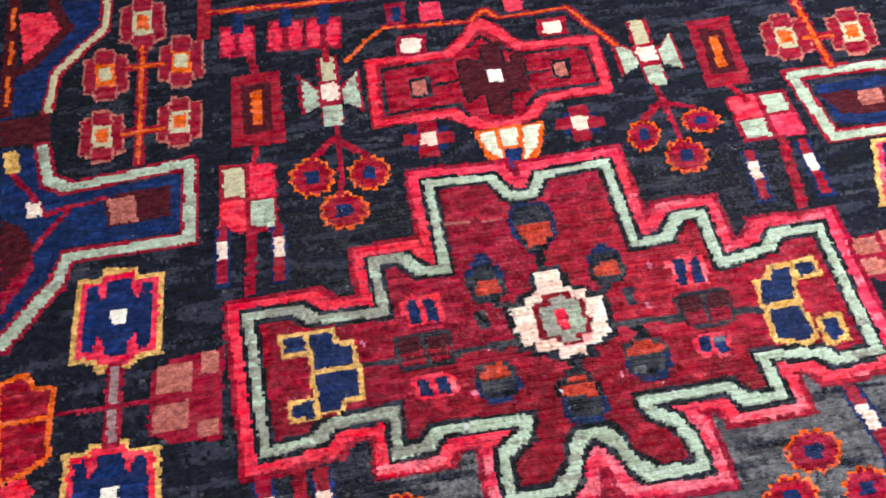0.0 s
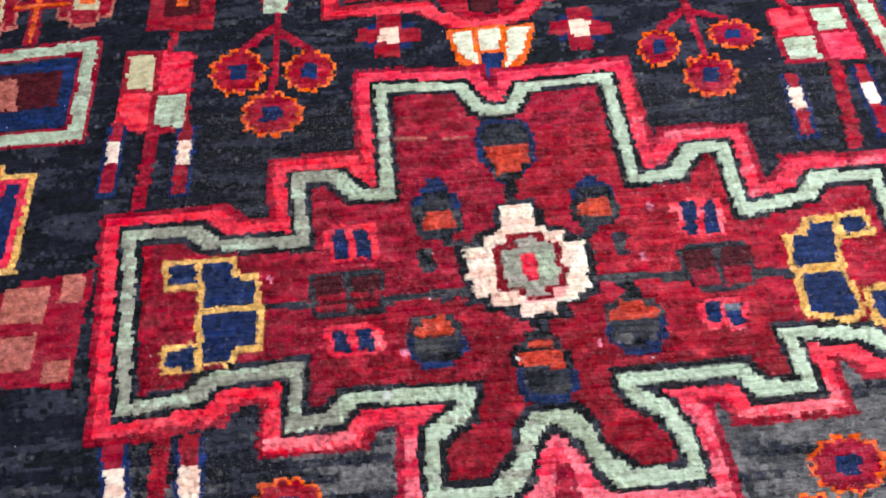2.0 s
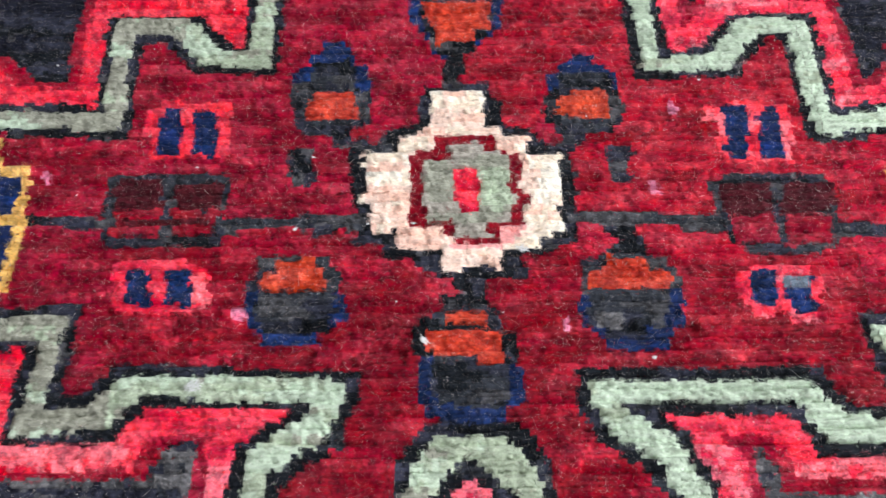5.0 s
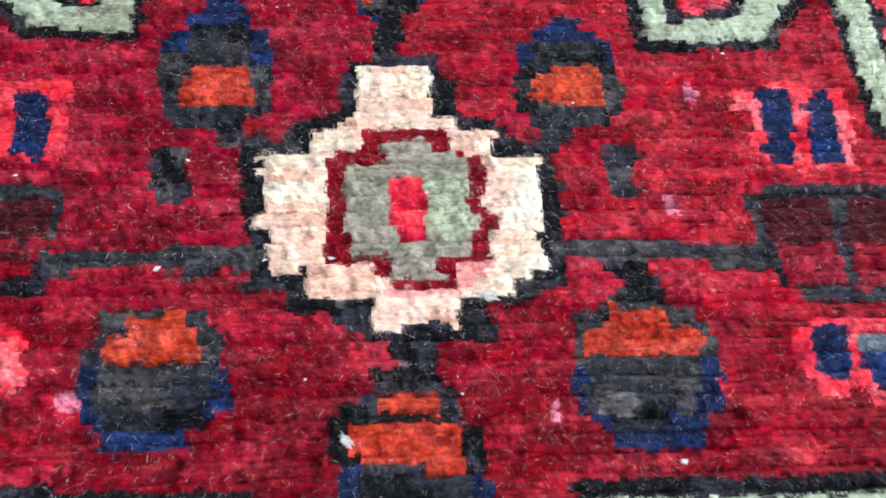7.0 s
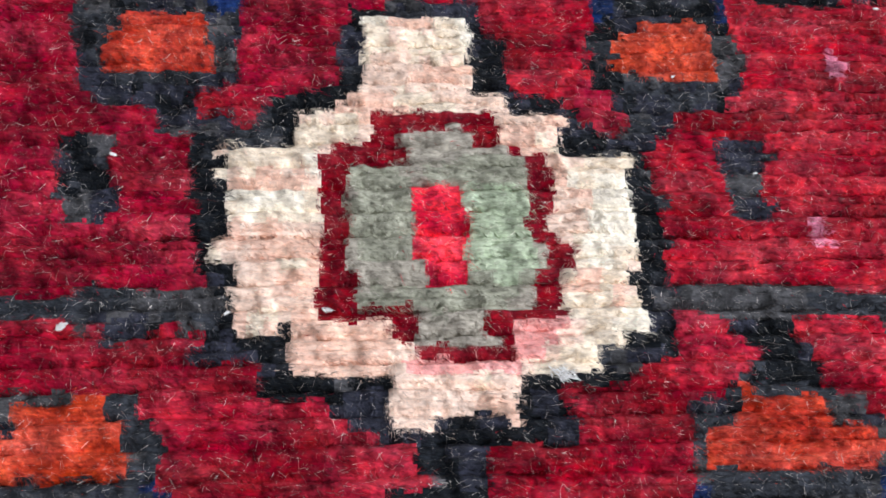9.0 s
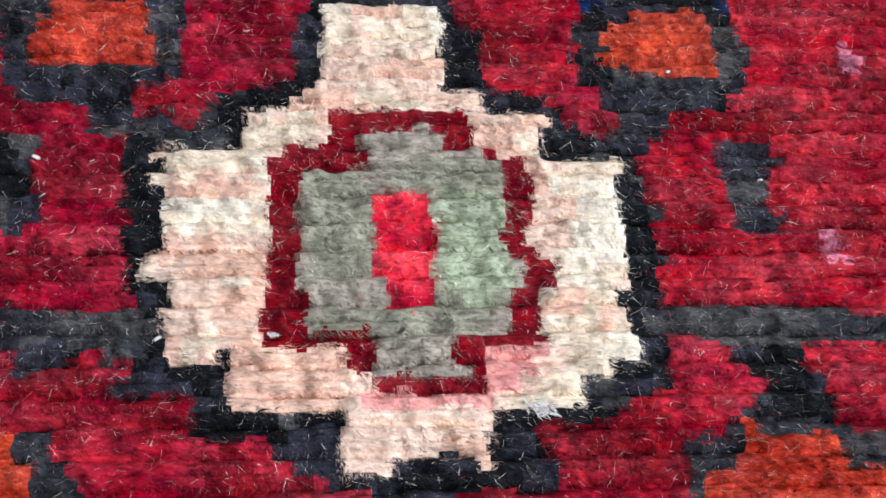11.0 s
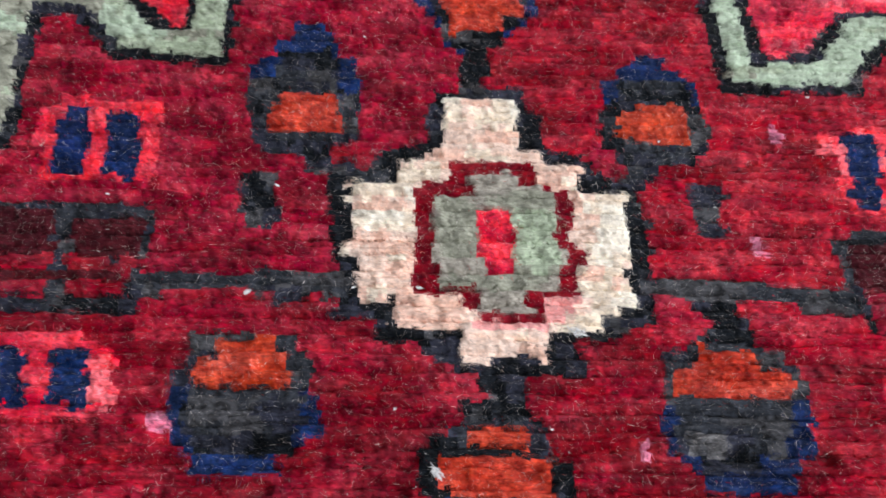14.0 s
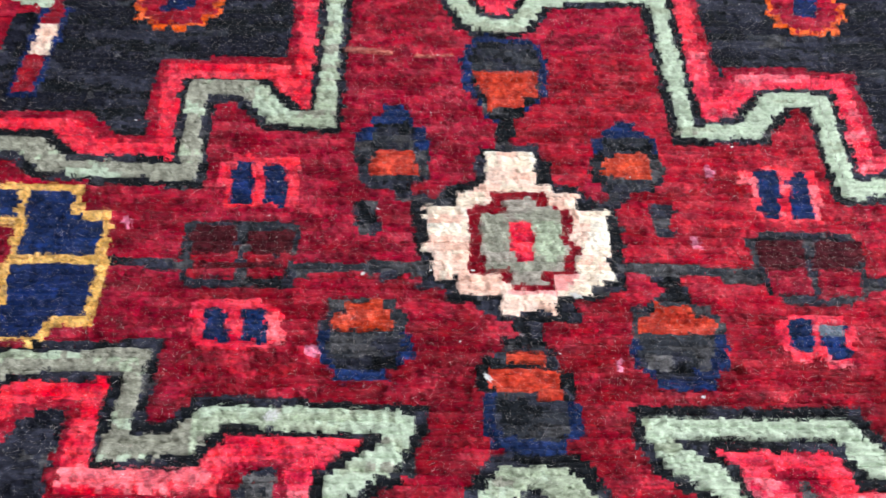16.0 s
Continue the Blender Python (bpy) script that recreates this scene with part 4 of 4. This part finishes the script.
chart[(chart == COLOURS.index("pink")) & (gx < -40) & (dye_noise(0.05, 0.2, 45.0) > -0.1)] = COLOURS.index("scarlet")
dye("charcoal", "ink", 0.03, 0.30, 51.0, 0.10)
dye("charcoal", "dusk", 0.045, 0.16, 53.0, 0.13)
dye("ink", "slate", 0.09, 0.25, 81.0, 0.26)
dye("ink", "dusk", 0.09, 0.25, 83.0, 0.26)
dye("slate", "ash", 0.12, 0.30, 71.0, 0.16)
dye("slate", "dusk", 0.12, 0.22, 69.0, 0.02)
dye("slate", "ink", 0.10, 0.30, 61.0, 0.15)
dye("ash", "slate", 0.12, 0.30, 67.0, 0.05)
dye("navy", "royal", 0.10, 0.30, 63.0, 0.20)
dye("grey_field", "ash", 0.06, 0.30, 59.0, 0.15)

# ---- pile: every knot is a small leaning tuft with loose fibres ----
def sway(x, y):
    return (0.0006 * np.sin(x * 0.045 + 1.0) * np.cos(y * 0.06) + 0.0004 * np.sin(x * 0.13 + y * 0.17)
            + 0.0003 * np.sin(y * 0.41 + x * 0.02))


outer = np.clip((np.maximum(np.abs(gx - 3) - 50, np.abs(gy - 3) - 42)) / 40, 0, 1)  # rougher away from the rosette
row_low = rng.normal(0, 0.00012, (NY, 1)) * (1 + 2.4 * outer) + 0.00010 * np.sin(gx * 0.09 + rng.uniform(0, 6, (NY, 1)))
row_push = 0.16 * np.sin(gx * 0.06 + gy * 0.21) + 0.09 * np.sin(gx * 0.27 + gy * 0.5)
px = (gx + row_shift + rng.normal(0, 0.16, gx.shape)) * PITCH
py = (gy + row_push + rng.normal(0, 0.09, gx.shape)) * PITCH
pz = sway(gx, gy) + row_low + rng.normal(0, 0.00010, gx.shape) * (1 + 1.6 * outer)
# dark dyes have eaten the wool lower; the pale wool stands proud
pz += 0.00035 * np.isin(chart, [COLOURS.index(k) for k in PALE]) - 0.0004 * np.isin(chart, [COLOURS.index(k) for k in ("ink", "slate", "dusk", "charcoal", "ash")])
# partings where the pile has opened between two rows
for line in ([(-34.1, -23.4), (-25.7, -24.6), (-18.8, -24.0), (-8.3, -25.3)], [(-50.9, -25.3), (-36.1, -25.8), (-20.4, -26.8), (-8.7, -29.0)], [(2.7, -24.7), (14.4, -25.0), (23.3, -24.3), (32.8, -24.7)], [(-5.9, -27.4), (0.4, -26.9), (5.5, -27.6)], [(6.3, -28.6), (19.3, -27.6), (27.0, -28.2)], [(-44.4, -28.0), (-32.3, -29.0), (-22.0, -28.4)]):
    for (xa, ya), (xb, yb) in zip(line, line[1:]):
        on = (gx >= min(xa, xb)) & (gx < max(xa, xb))
        off = gy - ya - (yb - ya) * (gx - xa) / (xb - xa) + 0.35 * np.sin(gx * 0.55 + ya)
        pz -= on * 0.0024 * np.exp(-(off / 0.8) ** 2)
        py += on * 0.12 * PITCH * np.sign(off) * np.exp(-(off / 1.3) ** 2)
seen = (gy < 224 - 0.249 * (gx + 204)) & (gx > -216 + (213 - gy) * 0.12) & (gx < 94 + (gy + 73) * 0.46)
middle = (np.abs(gx) < 100) & (np.abs(gy) < 66) & ~near


# the way each tuft is combed: mostly towards the lower end, swaying from side to side
comb = -0.62 + 0.45 * np.sin(gx * 0.31 + 2.0 * np.sin(gy * 0.23)) + rng.normal(0, 0.30, gx.shape)


LATTICE = rng.uniform(-1, 1, (257, 257))


def clumps(x, y):
    """Smooth lattice noise of unit size."""
    i, j = np.floor(x), np.floor(y)
    u, v = x - i, y - j
    u, v = u * u * (3 - 2 * u), v * v * (3 - 2 * v)
    i, j = i.astype(int) % 256, j.astype(int) % 256
    low = LATTICE[j, i] * (1 - u) + LATTICE[j, i + 1] * u
    return low * (1 - v) + (LATTICE[j + 1, i] * (1 - u) + LATTICE[j + 1, i + 1] * u) * v


def level(x, y):
    """The pile's worn height between the knots' centres."""
    u, v = np.clip(x - X0 - 0.5, 0, NX - 1.001), np.clip(y - Y0 - 0.5, 0, NY - 1.001)
    i, j = u.astype(int), v.astype(int)
    u, v = u - i, v - j
    return (pz[j, i] * (1 - u) + pz[j, i + 1] * u) * (1 - v) + (pz[j + 1, i] * (1 - u) + pz[j + 1, i + 1] * u) * v


LOW_FINE, LOW_WIDE = 0.46, 0.75  # how deep the grooves between rows lie


def height(x, y):
    """The felted top of the pile: two rows of yarn ends to a row of knots, broken into uneven clumps."""
    bend = y + 0.26 * clumps(x * 0.17 + 9, y * 0.4) + 0.16 * clumps(x * 0.7, y * 0.5 + 40)
    line = np.floor(bend)
    fine, wide = bend - line - 0.5, (bend / 2 - np.floor(bend / 2) - 0.5) * 2
    ends = np.abs(clumps(x * 0.95 + 0.7 * fine + 17.3 * line, line * 3.37 + 0.35 * fine))  # yarn ends side by side in a row
    return level(x, y) + PITCH * (0.10 * clumps(x * 0.37 + 0.2 * y, y * 0.6 + 7) + 0.44 * ends + 0.09 * np.abs(clumps(x * 1.5 + 1.0 * y, y * 1.9 - 0.6 * x + 90))
                                  - LOW_FINE * (2 * fine) ** 2 - LOW_WIDE * np.abs(wide) ** 3 - 0.14)


shift_of = row_shift[:, 0]


def cell_at(x, y):
    """The knot that owns a place; the edges of a colour wander with the yarn."""
    i = np.clip(np.floor(y - Y0 + 0.36 * clumps(x * 0.8 + 30, y * 0.9)), 0, NY - 1).astype(int)
    return i, np.clip(np.floor(x - shift_of[i] - X0 + 0.24 * clumps(x * 1.1, y * 1.1 + 70)), 0, NX - 1).astype(int)


def felt_grid(x0, x1, y0, y1, step, tall):
    """A fine sheet over the pile: corner places, faces, and the knot under each face."""
    nx, ny = int(round((x1 - x0) / step)), int(round((y1 - y0) / tall))
    x, y = np.meshgrid(x0 + np.arange(nx + 1) * step, y0 + np.arange(ny + 1) * tall)
    v = np.stack([x * PITCH, y * PITCH, height(x, y)], -1).reshape(-1, 3)
    k = (np.arange(ny)[:, None] * (nx + 1) + np.arange(nx)[None]).ravel()
    quads = np.stack([k, k + 1, k + nx + 2, k + nx + 1], -1)
    i, j = cell_at((x[:-1, :-1] + step / 2).ravel(), (y[:-1, :-1] + tall / 2).ravel())
    return v, quads, i, j


ZONES = [(-53, 59, -43, 49), (-100, 100, -66, 66), (X0, X1, Y0, Y1)]  # finer towards the rosette
SHEETS = [felt_grid(*zone, step, tall) for zone, step, tall in zip(ZONES, (0.3125, 0.5, 1.0), (0.3125, 0.4, 0.5))]


def felt(index):
    out = []
    for k, (v, quads, i, j) in enumerate(SHEETS):
        own = owner[i, j] == index
        if k:  # a wide sheet leaves room for the finer one
            x0, x1, y0, y1 = ZONES[k - 1]
            mid = v[quads].mean(1) / PITCH
            own &= ~((mid[:, 0] > x0) & (mid[:, 0] < x1) & (mid[:, 1] > y0) & (mid[:, 1] < y1))
        if own.any():
            q = quads[own]
            used, back = np.unique(q, return_inverse=True)
            back = back.reshape(q.shape)
            out.append((v[used], np.concatenate([back[:, [0, 1, 2]], back[:, [0, 2, 3]]]), np.tile(chart[i, j][own], 2)))
    return out


def fibres(sel, each, width, hair=False):
    n0 = len(sel[0])
    pick = np.repeat(np.arange(n0), int(each))
    n = len(pick)
    if n == 0:
        return np.zeros((0, 3)), np.zeros((0, 3), int), np.zeros(0, int)
    x, y = (px / PITCH)[sel][pick] + rng.uniform(-0.62, 0.56, n), (py / PITCH)[sel][pick] + rng.uniform(-0.60, 0.60, n)
    way = comb[sel][pick] + rng.normal(0, 0.42, n) + hair * rng.normal(0, 0.9, n)
    rise = 0.10 * hair + rng.normal(0.07, 0.12, n)
    length = rng.uniform(0.0005, 0.0015, n) * (1 + 2500 * np.clip(width - 0.00006, 0, 1)) * (1 + (rng.random(n) < 0.02) * 1.1) * (1 + 0.6 * hair)
    dx, dy = np.cos(way) * length / PITCH, np.sin(way) * length / PITCH
    w = width * rng.uniform(0.6, 1.4, n) / PITCH
    sx, sy = -np.sin(way) * w, np.cos(way) * w
    lift = rng.normal(0.00003, 0.00006, n)
    a = np.stack([(x - sx) * PITCH, (y - sy) * PITCH, height(x - sx, y - sy) + lift], -1)
    b = np.stack([(x + sx) * PITCH, (y + sy) * PITCH, height(x + sx, y + sy) + lift], -1)
    c = np.stack([(x + dx) * PITCH, (y + dy) * PITCH, height(x + dx, y + dy) + lift + rise * length], -1)
    stray = rng.random(n) < 0.05
    row = np.clip(sel[0][pick] + stray * rng.integers(-1, 2, n), 0, NY - 1)
    column = np.clip(sel[1][pick] + stray * rng.integers(-1, 2, n), 0, NX - 1)
    return np.stack([a, b, c], 1).reshape(-1, 3), np.arange(3 * n).reshape(-1, 3), np.full(n, HAIR) if hair else chart[row, column] + len(COLOURS)


def mesh_of(name, pieces):
    verts, faces, cols, base = [], [], [], 0
    for v, f, c in pieces:
        verts.append(v)
        faces.append(f + base)
        cols.append(c)
        base += len(v)
    v, f, c = np.concatenate(verts), np.concatenate(faces), np.concatenate(cols)
    me = bpy.data.meshes.new(name)
    me.vertices.add(len(v))
    me.vertices.foreach_set("co", v.astype(np.float32).ravel())
    me.loops.add(3 * len(f))
    me.loops.foreach_set("vertex_index", f.astype(np.int32).ravel())
    me.polygons.add(len(f))
    me.polygons.foreach_set("loop_start", np.arange(0, 3 * len(f), 3, dtype=np.int32))
    used = np.unique(c)
    for k in used:
        me.materials.append(YARN[k])
    me.polygons.foreach_set("material_index", np.searchsorted(used, c).astype(np.int32))
    me.polygons.foreach_set("use_smooth", np.ones(len(f), bool))
    me.update(calc_edges=True)
    return me


rug = new("rug")
rug.location = (0, 0, 0)
tagged(rug, "hand-knotted red and navy wool rug with a stepped medallion", "rug")
woven = {}
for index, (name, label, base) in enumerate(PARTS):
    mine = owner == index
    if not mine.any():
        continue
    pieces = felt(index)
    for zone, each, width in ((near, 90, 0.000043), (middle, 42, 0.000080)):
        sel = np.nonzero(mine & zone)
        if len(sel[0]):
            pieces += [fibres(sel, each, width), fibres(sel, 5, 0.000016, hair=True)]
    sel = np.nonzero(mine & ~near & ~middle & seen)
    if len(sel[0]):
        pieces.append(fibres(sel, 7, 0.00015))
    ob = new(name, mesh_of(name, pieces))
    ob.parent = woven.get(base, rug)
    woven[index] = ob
    if label:
        ob["label"] = label

# woven cotton ground that carries the knots
bm = bmesh.new()
bmesh.ops.create_cube(bm, size=1, matrix=Matrix.LocRotScale(((X0 + X1) / 2 * PITCH, (Y0 + Y1) / 2 * PITCH, -0.0078), None, (NX * PITCH + 0.012, NY * PITCH + 0.012, 0.0032)))
bmesh.ops.bevel(bm, geom=bm.edges[:], offset=0.002, segments=2, affect="EDGES")
me = bpy.data.meshes.new("backing")
bm.to_mesh(me)
bm.free()
me.materials.append(COTTON)
backing = new("backing", me)
backing.parent = rug
backing["label"] = "brown cotton warp and weft ground"

# ---- lint caught in the pile ----
def lint(x, y, length, thick, turn, material, label):
    bm = bmesh.new()
    for k in range(160):
        a, r = rng.uniform(0, 6.28), rng.uniform(0, 0.5) ** 0.7
        foot = Vector((math.cos(a) * r * length, math.sin(a) * r * thick, rng.uniform(-0.1, 0.25) * thick))
        d, reach = rng.normal(0, 1.0), rng.uniform(0.25, 0.6) * (length + thick) / 2
        tip = foot + Vector((math.cos(d) * reach, math.sin(d) * reach * 0.7, rng.uniform(-0.2, 0.3) * thick))
        side = Vector((-math.sin(d), math.cos(d), 0)) * 0.00006
        vs = [bm.verts.new(foot - side), bm.verts.new(foot + side), bm.verts.new(tip + side * 0.5), bm.verts.new(tip - side * 0.5)]
        bm.faces.new(vs)
    for f in bm.faces:
        f.smooth = True
    me = bpy.data.meshes.new("lint")
    bm.to_mesh(me)
    bm.free()
    me.materials.append(material)
    ob = new("lint", me)
    top = float(height(np.array([x]), np.array([y]))[0])
    ob.matrix_basis = pose(x * PITCH, y * PITCH, top + 0.0003, 0, 0, turn)
    tagged(ob, label, "lint", group="lint on the rug")


lint(8.2, -11.0, 0.0036, 0.0024, -25, FLUFF, "small white lint tuft on the rosette edge")
lint(-26.6, -7.5, 0.0015, 0.0009, 40, FLUFF, "small white lint tuft on the crimson ground")
lint(-8.3, -5.9, 0.0016, 0.0007, 0, FLUFF, "small white lint fleck on the rosette")
lint(-6.3, -26.8, 0.0028, 0.0015, -50, FLUFF, "small white lint tuft beside the bulb")
lint(-38.6, -33.8, 0.0050, 0.0032, 15, FLUFF, "white fluff patch on the sage band")
lint(26.4, -29.4, 0.0012, 0.0009, 0, FLUFF, "small white lint tuft on the crimson ground")
lint(-104.9, -20.0, 0.0020, 0.0014, 30, FLUFF, "small white lint tuft on the sage band")
for k in range(44):
    lint(rng.uniform(-150, 110), rng.uniform(-66, 110), rng.uniform(0.0004, 0.0011), rng.uniform(0.0002, 0.0004), rng.uniform(0, 180), FLUFF, "tiny white lint speck caught in the wool pile")
